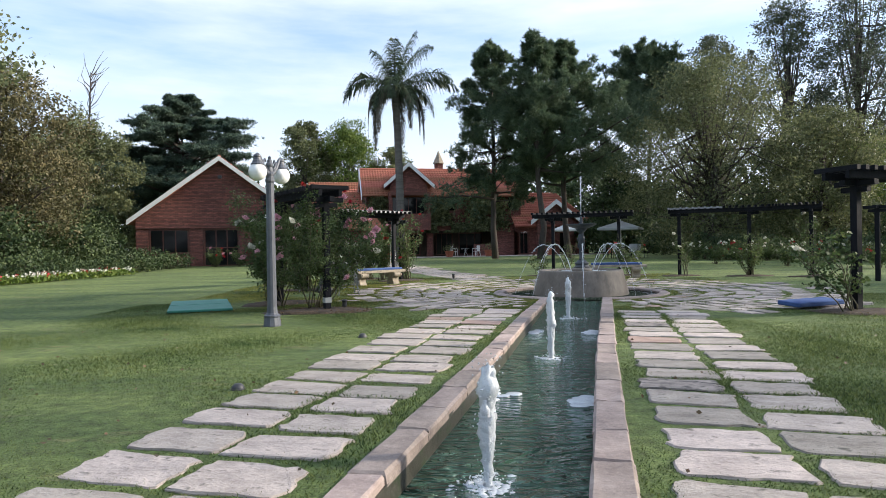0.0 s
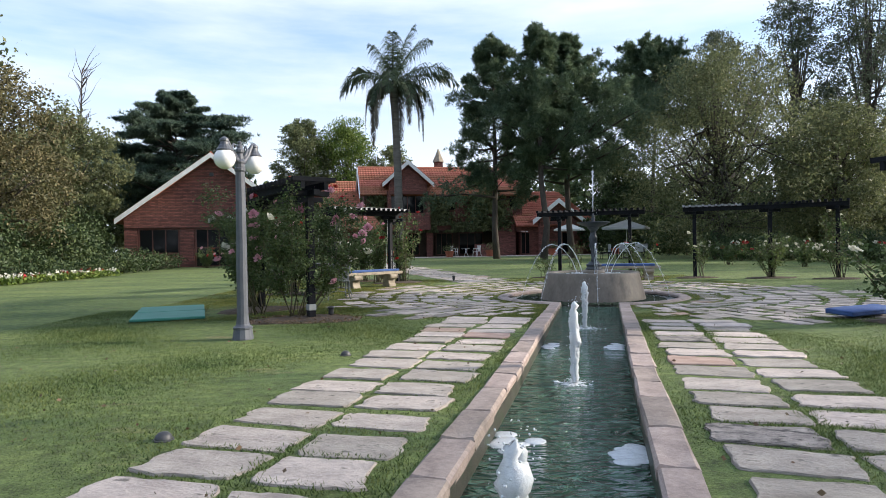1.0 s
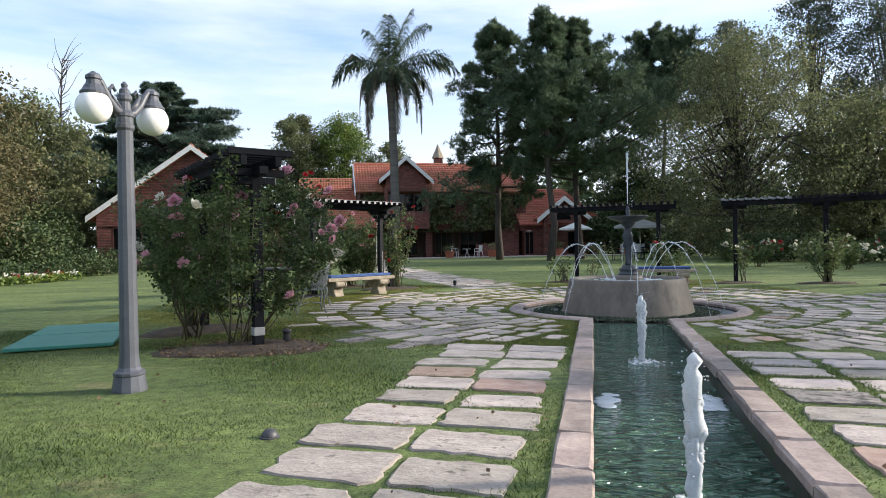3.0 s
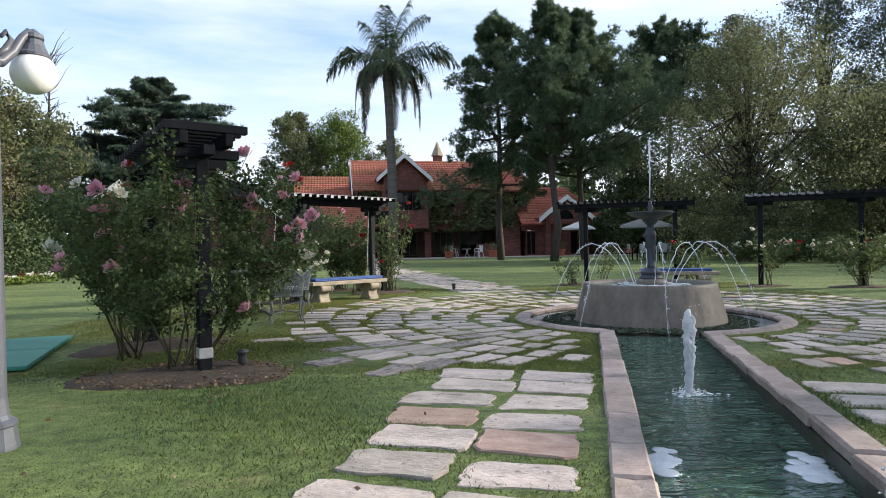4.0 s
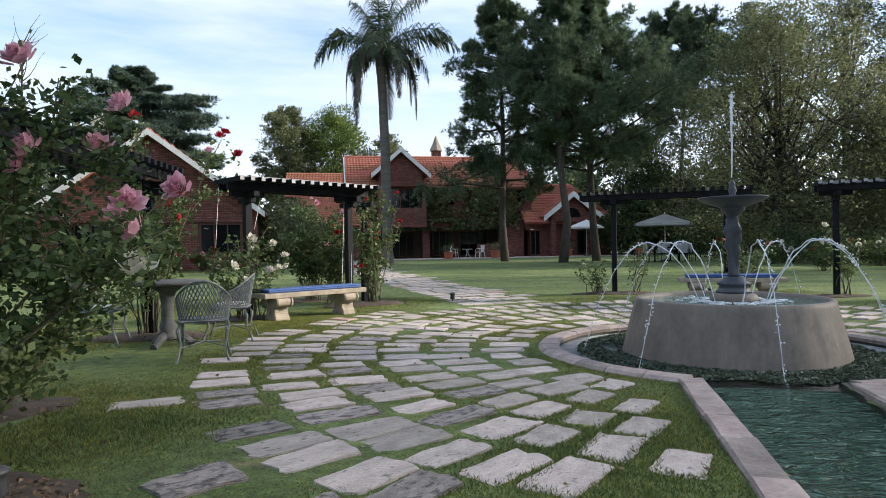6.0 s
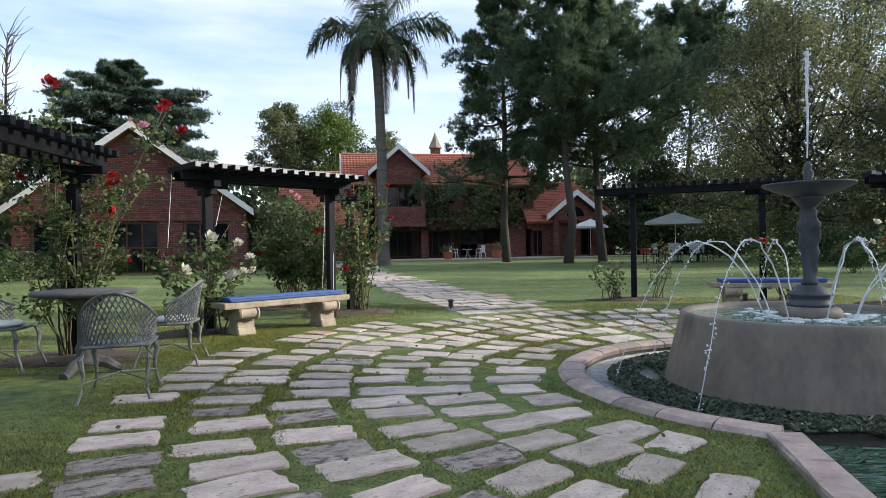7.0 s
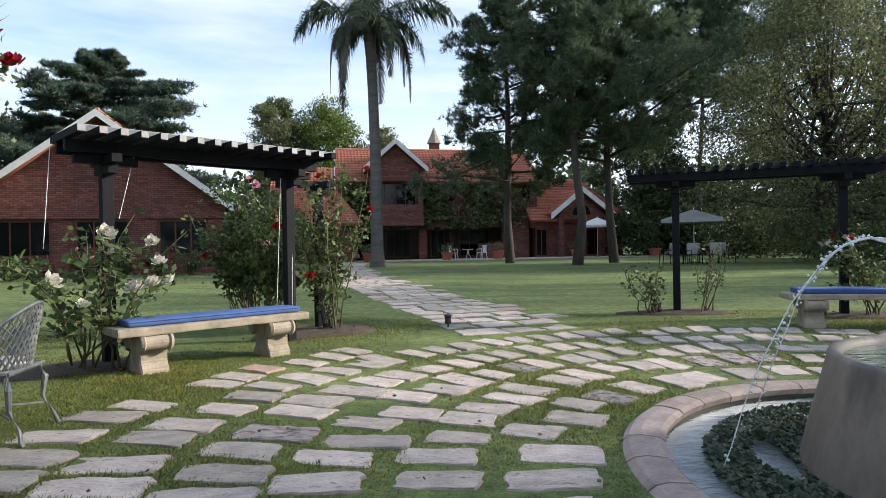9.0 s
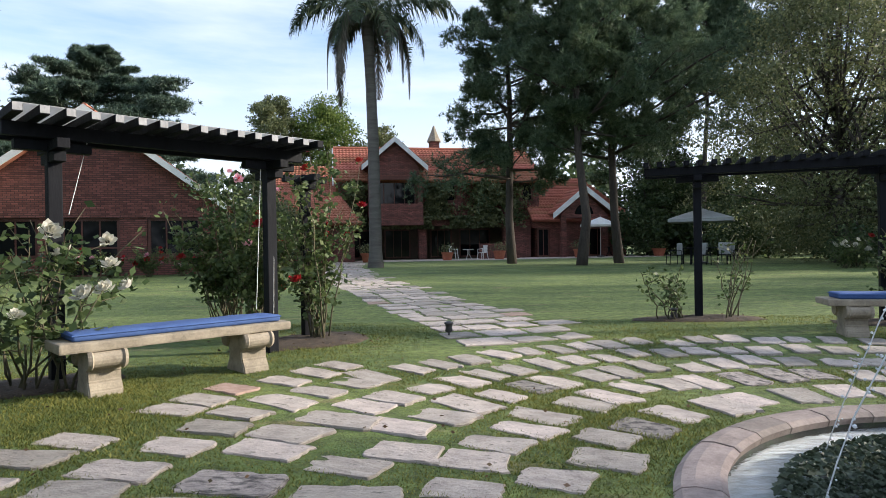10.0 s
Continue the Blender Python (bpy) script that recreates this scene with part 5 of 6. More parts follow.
def broad_tree(name, x, y, h, spread, mat, label, seed, n_leaf=24000, leaf=0.24, trunk=0.25, low=0.25, blobs=34, category="tree", depth=None, lean=0.0):
    rr, rng = random.Random(seed), np.random.default_rng(seed)
    z = gz(x, y)
    root = thing(name, pose(x, y, z), label, category)
    bm = bmesh.new()
    top = Vector((lean * h, 0, h * .72))
    tr = [Vector((0, 0, -.2))] + [Vector((top.x * t + rr.gauss(0, .05) * h * .12, rr.gauss(0, .05) * h * .12, top.z * t)) for t in (.2, .45, .7, 1)]
    tube(bm, tr, [trunk * 1.3, trunk, trunk * .8, trunk * .55, trunk * .2], 9)
    cents = []
    for k in range(blobs):
        t = low + (1 - low) * (k + .5) / blobs
        a = k * 2.399 + rr.uniform(-.5, .5)
        prof = math.sin(math.pi * min(1, (t - low * .6) / (1 - low * .6)) ** .8) ** .6
        r = spread * prof * rr.uniform(.35, 1.0)
        c = Vector((lean * h * t + r * math.cos(a), (r * math.sin(a)) * (depth or 1), h * t * .93))
        cents.append((c, spread * rr.uniform(.24, .42)))
        base = tr[-1].lerp(tr[1], rr.random()) if k % 2 else Vector((lean * h * t * .7, 0, max(.2 * h, h * t * .55)))
        mid = base.lerp(c, .5) + Vector((0, 0, -.05 * h * rr.random()))
        tube(bm, [base, mid, c], [trunk * .3, trunk * .17, trunk * .06], 5)
    part("trunk", bm, M_BARK, root, "", True)
    per = n_leaf // blobs
    pts = []
    for c, q in cents:
        # leaves gather in small clumps over each bough
        sub = blob_points(rng, c, (q, q, q * .72), max(6, per // 22), .35)
        pts.append(sub[rng.integers(0, len(sub), per)] + rng.normal(size=(per, 3)) * (q * .18, q * .18, q * .11))
    pts = np.concatenate(pts)
    v, f = leaves(rng, pts, leaf, aspect=.55)
    soup("crown", v, f, mat, root, "")
    return root


def needle_tufts(rng, pts, dirs, size, k, width=.10):
    """Sprays of k thin needles round each point, leaning along dirs."""
    n = len(pts)
    d = rng.normal(size=(n * k, 3)) * .7 + np.repeat(dirs, k, 0)
    d /= np.linalg.norm(d, axis=1)[:, None]
    c = np.repeat(pts, k, 0)
    s = np.cross(d, rng.normal(size=(n * k, 3)))
    s /= np.linalg.norm(s, axis=1)[:, None] + 1e-9
    L = size * rng.uniform(.7, 1.3, (n * k, 1))
    v = np.stack([c - s * L * width / 2, c + s * L * width / 2, c + d * L], 1).reshape(-1, 3)
    return v, np.arange(n * k)[:, None] * 3 + np.array([[0, 1, 2]])


def pine_tree(name, x, y, h, spread, label, seed, low=0.3, tufts=5200, mat=None, tuft=0.5, layers=19, flat=False, trunk=.21, lean=(0, 0), category="pine tree"):
    rr, rng = random.Random(seed), np.random.default_rng(seed)
    z = gz(x, y)
    root = thing(name, pose(x, y, z), label, category)
    bm = bmesh.new()
    tr = [Vector((lean[0] * t + rr.gauss(0, .10), lean[1] * t + rr.gauss(0, .10), (h * .97) * t - (.3 if t == 0 else 0))) for t in (0, .15, .35, .55, .75, .9, 1)]
    tube(bm, tr, [trunk * 1.35, trunk, trunk * .85, trunk * .65, trunk * .4, trunk * .2, .03], 10)
    pts, dirs = [], []
    per = int(tufts * 2.2) // (layers * 4)
    for k in range(layers):
        t = low + (1 - low) * k / layers
        prof = (1 - ((t - low) / (1 - low)) ** 1.6) * (.85 + .15 * min(1, (t - low) / .18)) if not flat else (1 - ((t - low) / (1 - low)) ** 2.4)
        for b in range(4):
            a = k * 2.1 + b * 1.5708 + rr.uniform(-.4, .4)
            tb = t if flat else min(.97, t + rr.uniform(-.5, .5) * (1 - low) / layers * 1.6)
            base = Vector((lean[0] * tb, lean[1] * tb, h * tb))
            L = spread * max(.16, prof) * rr.uniform(.5, 1.25)
            dr = Vector((math.cos(a), math.sin(a), 0.12 if flat else rr.uniform(-.1, .55)))
            path = limb_path(rr, base, dr, L, 4, .10, .0 if flat else .04)
            tube(bm, path, [max(.02, L * .022), L * .017, L * .012, L * .008, .006], 4)
            knots = []
            for q in range(11):
                s = .3 + .7 * rr.random() ** .6
                i = min(3, int(s * 4))
                w = max(.32, L * .165) * (1.2 - s * .45)
                knots.append((path[i].lerp(path[i + 1], s * 4 - i) + Vector((rr.gauss(0, w * .7), rr.gauss(0, w * .7), (abs(rr.gauss(0, w * .16)) if flat else rr.gauss(.1, .62) * w * 1.25))), w))
            for q in range(per):
                c, w = knots[q % 11]
                p = c + Vector((rr.gauss(0, w * .42), rr.gauss(0, w * .42), rr.gauss(0, w * (.10 if flat else .34))))
                pts.append(p)
                dirs.append((dr.x * .6, dr.y * .6, .55))
    part("trunk", bm, M_BARK, root, "", True)
    v, f = needle_tufts(rng, np.array(pts), np.array(dirs), tuft * .52, 13, .15)
    soup("crown", v, f, mat or M_PINE, root)
    return root


pine_tree("pine_tree", 3.9, 47.0, 16.0, 4.8, "tall dark green pine with a bare lower trunk on the lawn", 21, low=.29, tufts=5600, layers=15)
pine_tree("pine_tree", 6.6, 42.7, 15.2, 4.2, "tall slender dark pine with a bare lower trunk on the lawn", 22, low=.37, tufts=4400, layers=14)
pine_tree("pine_tree", 8.9, 45.2, 15.4, 5.7, "broad dark green pine with a straight trunk on the lawn", 23, low=.36, tufts=7500, layers=16)
pine_tree("pine_tree", 20.3, 62, 20.5, 6.6, "large spreading dark pine with an umbrella crown", 24, low=.58, tufts=6500, tuft=.75, layers=13, lean=(.8, 0))
pine_tree("cedar_tree", -24.2, 58, 15.4, 7.4, "broad dark cedar with flat tiers of branches", 25, low=.25, tufts=24000, mat=M_CEDAR, tuft=.6, flat=True, layers=26, category="cedar tree")


def build_palm():
    x, y = -3.0, 44.3
    rr, rng = random.Random(8), np.random.default_rng(8)
    root = thing("palm_tree", pose(x, y, gz(x, y)), "tall grey-trunked feather palm with drooping fronds and dry lower fronds", "palm tree")
    H = 12.2
    prof = [(.42, -.2), (.40, .1), (.31, .8), (.29, 3), (.27, 6), (.25, 9), (.26, 10.5), (.30, 11.4), (.24, 12.0), (.12, 12.4)]
    bm = lathe(bmesh.new(), prof, 14)
    for v in bm.verts:
        v.co.x += .10 * math.sin(v.co.z * .25) - .02 * v.co.z
    part("trunk", bm, M_PALMBARK, root, "", True)
    def frond(a, elev, L, droop, dry, seed):
        r2 = random.Random(seed)
        d = Vector((math.cos(a), math.sin(a), math.tan(elev))).normalized()
        pts = [Vector((-.24, 0, H + .1))]
        n = 16
        for k in range(n):
            d = (d + Vector((0, 0, -droop * (k + 1) / n))).normalized()
            pts.append(pts[-1] + d * L / n)
        bm = bmesh.new()
        tube(bm, pts, [.05 * (1 - k / (n + 1)) + .006 for k in range(n + 1)], 4)
        for k in range(1, n):
            for q in range(6):
                t = q / 6
                p = pts[k].lerp(pts[k + 1], t)
                dd = (pts[k + 1] - pts[k]).normalized()
                side = dd.cross(Vector((0, 0, 1)))
                side = side.normalized() if side.length > .05 else Vector((-math.sin(a), math.cos(a), 0))
                ll = 1.3 * math.sin(math.pi * min(1, (k + t) / n * .88 + .12)) ** .5 * r2.uniform(.7, 1.15) * (.8 if dry else 1)
                for sg in (-1, 1):
                    # plumose leaflets: they leave the rib at all angles and hang at their tips
                    ang = r2.uniform(-.9, .9)
                    o = (side * sg * math.cos(ang) * .8 + dd * .5 + Vector((0, 0, math.sin(ang) * .7 - (.15 if not dry else .9)))).normalized()
                    midp = p + o * ll * .5
                    tip = midp + (o * .5 + Vector((0, 0, -.8))).normalized() * ll * .6
                    w = dd * (.035 if dry else .02)
                    v = [bm.verts.new(c) for c in (p - w, p + w, midp + w, tip, midp - w)]
                    bm.faces.new(v)
        part("frond", bm, M_DRYFROND if dry else M_PALM, root, "dry grey hanging frond" if dry else "")
    k = 0
    # azimuth, elevation, length, droop of each frond
    for az, e, L, dr in ((0.5, 1.30, 4.7, .10), (0.2, 1.15, 4.4, .16), (2.6, 1.22, 3.7, .14), (1.6, 1.25, 4.3, .16), (-1.5, 1.2, 4.0, .2), (3.1, .62, 4.6, .30), (3.4, .40, 4.5, .26),
                         (0.05, .62, 4.6, .17), (-.2, .30, 4.9, .13), (-.1, .15, 4.0, .34), (.5, -.05, 3.6, .36), (3.0, -.15, 2.7, .32), (1.5, .5, 4.2, .34), (-1.6, .45, 4.2, .36), (-2.4, .1, 3.0, .4), (-.9, .1, 3.4, .4)):
        frond(az, e, L, dr, False, k)
        k += 1
    for i, (az, L) in enumerate(((3.3, 5.0), (2.8, 4.2), (2.4, 5.6), (-.2, 4.6), (.3, 5.4), (-.8, 4.2), (-2.2, 4.6), (1.4, 5.0))):
        frond(az, .25, L, 1.15, True, 100 + i)


build_palm()

# background trees, near to far
broad_tree("tree", 17.6, 41.0, 13.4, 5.8, M_BROAD, "large broad-crowned olive green tree at the garden's edge", 41, 60000, .15, .3, .08, 90)
broad_tree("tree", 24.5, 40.0, 9.5, 4.4, M_BROAD, "spreading green tree beside the lawn", 42, 56000, .15, .26, .10, 56)
broad_tree("tree", 29.5, 43.0, 8.0, 4.4, M_BRIGHT, "lower light green tree at the garden's edge", 43, 30000, .15, .2, .1, 30)
for k, (x, y, h, s) in enumerate(((33.5, 60, 25.5, 4.6), (39.0, 58, 29, 5.2), (29.0, 66, 24, 4.2), (46, 60, 28, 6))):
    broad_tree("eucalyptus_tree", x, y, h, s, M_GUM, "tall open-crowned eucalyptus against the sky", 50 + k, 26000, .22, .42, .35, 44, "eucalyptus tree")
broad_tree("tree", -21.8, 30.5, 10.6, 4.3, M_BRONZE, "large bronze-green tree beside the flower bed", 61, 38000, .17, .3, .05, 60)
broad_tree("tree", -22.2, 38.0, 9.6, 3.4, M_BROAD, "green broadleaf tree beside the brick garden house", 62, 26000, .2, .2, .06, 34)
broad_tree("tree", -29, 44, 9.5, 4.8, M_BROAD, "green broadleaf tree behind the flower bed", 63, 22000, .25, .25, .06, 36)
broad_tree("tree", -27.5, 26.5, 9.0, 4.0, M_BROAD, "dense green tree at the lawn's edge", 64, 22000, .2, .25, .05, 36)
broad_tree("tree", -13.0, 86, 18.5, 5.8, M_BRIGHT, "round light green tree behind the house", 65, 34000, .28, .4, .35, 40)
broad_tree("tree", -18.5, 84, 19.0, 4.5, M_BROAD, "tall green tree behind the house", 66, 26000, .28, .4, .4, 28)
broad_tree("tree", -6.5, 84, 15.0, 3.6, M_BROAD, "green tree behind the house", 67, 15000, .28, .4, .35, 22)
broad_tree("tree", -33, 62, 12, 7, M_BROAD, "dense green tree far behind the lawn", 68, 16000, .4, .35, .08, 30)
broad_tree("tree", 17.0, 64, 11.5, 4.2, M_DARKLEAF, "dark green tree close behind the tall pines", 70, 26000, .26, .3, .12, 32)
broad_tree("tree", 21.5, 68, 7.5, 5.0, M_DARKLEAF, "dark green tree beside the house", 69, 26000, .28, .3, .06, 30)


def bare_tree(x, y, h):
    rr = random.Random(77)
    root = thing("bare_tree", pose(x, y, gz(x, y)), "thin leafless pale tree against the sky", "tree")
    bm = bmesh.new()
    tube(bm, [(0, 0, -.2), (.1, 0, h * .5), (.5, 0, h)], [.2, .14, .03], 6)
    for k in range(46):
        t = .55 + .45 * k / 46
        b = Vector((.1 + .4 * max(0, t - .5) * 2, 0, h * t))
        tube(bm, limb_path(rr, b, (rr.gauss(.5, .7), rr.gauss(0, .7), .8), rr.uniform(1, 3.0), 4, .25, .08), [.05, .035, .025, .015, .008], 4)
    part("trunk", bm, M_BARK, root)


bare_tree(-32.5, 57, 17.5)


def hedge(name, pts, w, h, mat, label, seed, dens=520, leaf=.13, category="hedge", lump=.3):
    """A run of dense shrubs along points: leaves over lumpy mounds with stems inside."""
    rng = np.random.default_rng(seed)
    rr = random.Random(seed)
    out = []
    bm = bmesh.new()
    for (x0, y0), (x1, y1) in zip(pts, pts[1:]):
        L = math.hypot(x1 - x0, y1 - y0)
        n = max(1, int(L / (w * .55)))
        for k in range(n):
            t = (k + rr.random() * .6) / n
            x, y = x0 + (x1 - x0) * t + rr.gauss(0, w * .12), y0 + (y1 - y0) * t + rr.gauss(0, w * .12)
            hh = h * rr.uniform(1 - lump, 1 + lump)
            z = gz(x, y)
            out.append(blob_points(rng, (x, y, z + hh * .5), (w * .62, w * .62, hh * .55), int(dens * w * hh), .35))
            for q in range(3):
                tube(bm, [(x, y, z - .05), (x + rr.gauss(0, w * .2), y + rr.gauss(0, w * .2), z + hh * .7)], [.03, .01], 4)
    c = np.concatenate(out)
    c = c[c[:, 2] > 0.0]
    v, f = leaves(rng, c, leaf, aspect=.6)
    root = thing(name, Matrix(), label, category)
    soup("foliage", v, f, mat, root)
    tagged(part("stem", bm, M_TWIG, root), kind="stuff")
    return root


hedge("hedge", [(-15.4, 36.6), (-16.0, 31.5), (-17.4, 24.5)], 2.1, 1.0, M_DARKLEAF, "dense dark green shrub border along the lawn", 81, 420)
hedge("hedge", [(-21.2, 38.0), (-19.4, 31.5), (-20, 24), (-22, 17)], 3.0, 2.9, M_DARKLEAF, "tall dense green shrubs behind the border", 82, 260, .18)
hedge("hedge", [(17, 50.5), (21, 47.5), (27, 43.5), (33, 38)], 3.4, 3.2, M_DARKLEAF, "tall dark green shrubs at the lawn's edge", 83, 230, .2)
hedge("hedge", [(19, 62), (26, 58), (40, 50)], 5, 5.5, M_DARKLEAF, "dark evergreen belt behind the garden", 84, 60, .4)
hedge("hedge", [(15.5, 37.0), (19.5, 33.5), (23, 28.5), (26, 22)], 1.8, 1.3, M_DARKLEAF, "rose and shrub border along the far lawn", 85, 420)
hedge("hedge", [(24, 34), (28, 27), (31, 18)], 3.4, 3.2, M_DARKLEAF, "tall shrubs behind the rose border", 86, 220, .2)
hedge("hedge", [(-60, 60), (-30, 90), (0, 105), (40, 95), (75, 60), (80, 20), (70, -30), (0, -50), (-60, -30), (-70, 10), (-60, 60)], 12, 11, M_DARKLEAF, "distant belt of dark green trees round the garden", 87, 5.5, 1.2, "tree belt")

# tall open unseen trees added sunward for shade, gapped so low sun reaches the circle
for k, (x, y, h, sp, n) in enumerate(((31, -8, 20, 5.0, 1100), (30, 0, 21, 5.0, 1100), (31, 7.5, 20, 4.6, 1100), (30, 15.8, 20, 2.8, 7000), (31, 19.2, 21, 2.6, 7000), (31, 30.5, 16, 4.8, 6500))):
    broad_tree("tree", x, y, h, sp, M_BROAD, "unseen tall leafy tree added beyond the rose border for shade", 400 + k, n, .36, .3, .08, 40)
broad_tree("tree", -19.0, 20.5, 12.5, 4.6, M_BROAD, "tall green tree overhanging the lawn's edge", 420, 16000, .17, .25, .55, 30)

hedge("hedge", [(-8.8, 42), (-9.5, 52), (-13, 62), (-24, 66)], 3.0, 3.6, M_BROAD, "dense green shrubs between the two brick buildings", 88, 200, .2)
hedge("hedge", [(16.8, 63), (22, 66), (30, 62)], 4.0, 5.0, M_DARKLEAF, "tall dark shrubs beside the house", 89, 130, .28)

# ---- roses, climbers and beds ----
def petals(rng, c, r, n):
    """A cupped bloom: overlapping round petals about c."""
    vs, fs = [], []
    tilt = np.array(Euler((rng.uniform(.3, 1.3), 0, rng.uniform(-1.6, 1.6))).to_matrix())
    for k in range(n):
        a = k * 2.399
        t = (k + 1) / n
        o = np.array([math.cos(a) * r * .6 * t, math.sin(a) * r * .6 * t, -r * .45 * t])
        up = np.array([math.cos(a) * t * .9, math.sin(a) * t * .9, 1.25 - .6 * t])
        up /= np.linalg.norm(up)
        side = np.cross(up, [math.cos(a), math.sin(a), .2])
        side /= np.linalg.norm(side) + 1e-9
        L, W = r * (.95 + .3 * t), r * (.45 + .5 * t)
        p = np.asarray(c) + o
        i = len(vs)
        vs += [p - side * W * .3, p + side * W * .3, p + side * W * .55 + up * L * .6, p + up * L, p - side * W * .55 + up * L * .6]
        fs.append((i, i + 1, i + 2, i + 3))
        fs.append((i, i + 2, i + 3, i + 4))
    vs = [np.asarray(c) + tilt @ (q - np.asarray(c)) for q in vs]
    return vs, fs


def rose_bush(x, y, r, h, canes, n_leaf, blooms, label, seed, bare=.2, leaf=.06, size=.05, lean=(0, 0), spread_top=1.0, twigs=4, arch=1.2):
    """Thorny canes from one root, leaves towards their ends and single blooms. blooms: [(material, how many)]."""
    rr, rng = random.Random(seed), np.random.default_rng(seed)
    z = gz(x, y)
    root = thing("rose_bush", pose(x, y, z), label, "rose bush", "garden roses")
    bm = bmesh.new()
    ends, leafpts = [], []
    for k in range(canes):
        a = rr.uniform(0, 2 * math.pi)
        b0 = Vector((rr.gauss(0, .07), rr.gauss(0, .07), -.05))
        out = r * rr.uniform(.3, 1.0) * spread_top
        L = h * rr.uniform(.6, 1.12)
        pts = [b0]
        for j in range(1, 7):
            t = j / 6
            pts.append(b0 + Vector((math.cos(a) * out * t ** arch + lean[0] * t + rr.gauss(0, .03), math.sin(a) * out * t ** arch + lean[1] * t + rr.gauss(0, .03), L * t - .18 * out * t ** 4)))
        tube(bm, pts, [.013, .011, .009, .008, .006, .005, .003], 5)
        segs = [pts]
        for q in range(twigs):
            i = rr.randint(2, 5)
            d = Vector((rr.gauss(0, 1), rr.gauss(0, 1), rr.uniform(.1, 1))).normalized()
            sp = [pts[i], pts[i] + d * rr.uniform(.1, .25) * (.5 + r * .4), pts[i] + d * rr.uniform(.25, .45) * (.5 + r * .4)]
            tube(bm, sp, [.006, .004, .002], 4)
            segs.append(sp)
            ends.append(sp[-1])
        ends.append(pts[-1])
        per = n_leaf // (canes * (twigs + 1))
        for s, seg in enumerate(segs):
            for q in range(per):
                t = bare + (1 - bare) * rr.random() if s == 0 else rr.random()
                f = t * (len(seg) - 1)
                i = min(len(seg) - 2, int(f))
                p = seg[i].lerp(seg[i + 1], f - i)
                leafpts.append(p + Vector((rr.gauss(0, .06), rr.gauss(0, .06), rr.gauss(0, .05))))
    part("cane", bm, M_TWIG, root, "", True)
    lp = np.array([tuple(p) for p in leafpts])
    if n_leaf >= 5000:
        lp = np.concatenate([lp, lp + rng.normal(size=lp.shape) * .045])
    v, f = leaves(rng, lp[lp[:, 2] > .05], leaf, aspect=.7, flat=.4)
    soup("foliage", v, f, M_ROSELEAF, root)
    for mat, n in blooms:
        for k in range(n):
            e = max((ends[rr.randrange(len(ends))] for q in range(3)), key=lambda p: math.hypot(p.x, p.y) / r + .5 * p.z / h)
            vs, fs = petals(rng, (e.x + rr.gauss(0, .03), e.y + rr.gauss(0, .03), e.z + .02), size * rr.uniform(.7, 1.25), 22)
            soup("bloom", vs, fs, mat, root)
    return root


def soil_bed(x, y, rx, ry, turn, label="dark bare soil ring round the rose roots"):
    bm = bmesh.new()
    rr = random.Random(int(x * 31 + y * 17))
    n = 40
    m = pose(x, y, 0, 0, 0, turn)
    rings = []
    edge = [1 + .10 * math.sin(3 * a * 2 * math.pi / n + x) + rr.uniform(-.05, .05) for a in range(n)]
    for q, hgt in ((1.0, -.03), (.95, .012), (.6, .035), (.25, .045)):
        ring = []
        for k in range(n):
            a = 2 * math.pi * k / n
            p = m @ Vector((rx * q * edge[k] * math.cos(a), ry * q * edge[k] * math.sin(a), 0))
            ring.append(bm.verts.new((p.x, p.y, gz(p.x, p.y) + hgt + rr.uniform(-.008, .008))))
        rings.append(ring)
    for a, b in zip(rings, rings[1:]):
        for k in range(n):
            bm.faces.new((a[k], a[(k + 1) % n], b[(k + 1) % n], b[k]))
    bm.faces.new(rings[-1])
    return tagged(part("soil_bed", bm, M_SOIL, None, "", True), label, "soil bed", "soil beds", "structure")


BEDS = [(-2.3, 11.5, 1.0, .65, 10), (-3.5, 13.3, .9, .6, 40), (-3.3, 19.35, .75, .45, 40), (-1.45, 21.75, .95, .6, 45), (4.15, 23.35, 1.0, .4, 0), (6.6, 22.6, .9, .4, 0), (8.27, 21.75, .7, .35, 0), (10.3, 20.9, .8, .4, 0), (11.8, 19.9, .7, .4, 0), (6.7, 9.95, .8, .5, 0), (-3.85, 17.4, .8, .6, 0), (-2.9, 22.9, .9, .6, 30)]
for b in BEDS:
    soil_bed(*b)

rose_bush(-2.46, 11.72, 1.25, 2.3, 12, 6000, [(M_PINK, 20), (M_PETALWHITE, 6)], "tall pink rose bush climbing a black pergola post", 201, .38, .045, .06, twigs=11, arch=.8)
rose_bush(-3.3, 12.4, 1.2, 2.5, 10, 5000, [(M_PINK, 16), (M_PETALWHITE, 6)], "dense pink rose bush beneath the pergola", 202, .36, .045, .056, twigs=11, arch=.85)
rose_bush(-3.75, 13.5, .9, 2.3, 16, 5000, [(M_PINK, 5), (M_RED, 2)], "climbing pink rose on the pergola", 203, .15, .055, .05)
rose_bush(-3.25, 19.2, 1.15, 1.75, 9, 700, [(M_PETALWHITE, 6)], "sparse white rose with long bare canes beside a post", 204, .35, .085, .06, (.25, -.2))
rose_bush(-2.9, 19.15, .5, 1.5, 4, 220, [(M_PETALWHITE, 3)], "slender white rose beside the stone bench", 205, .45, .08, .06, (.1, -.1))
rose_bush(-3.9, 17.4, 1.0, 2.75, 16, 3800, [(M_RED, 18), (M_PINK, 3)], "tall open red climbing rose on a post", 206, .3, .06, .055, (.2, 0))
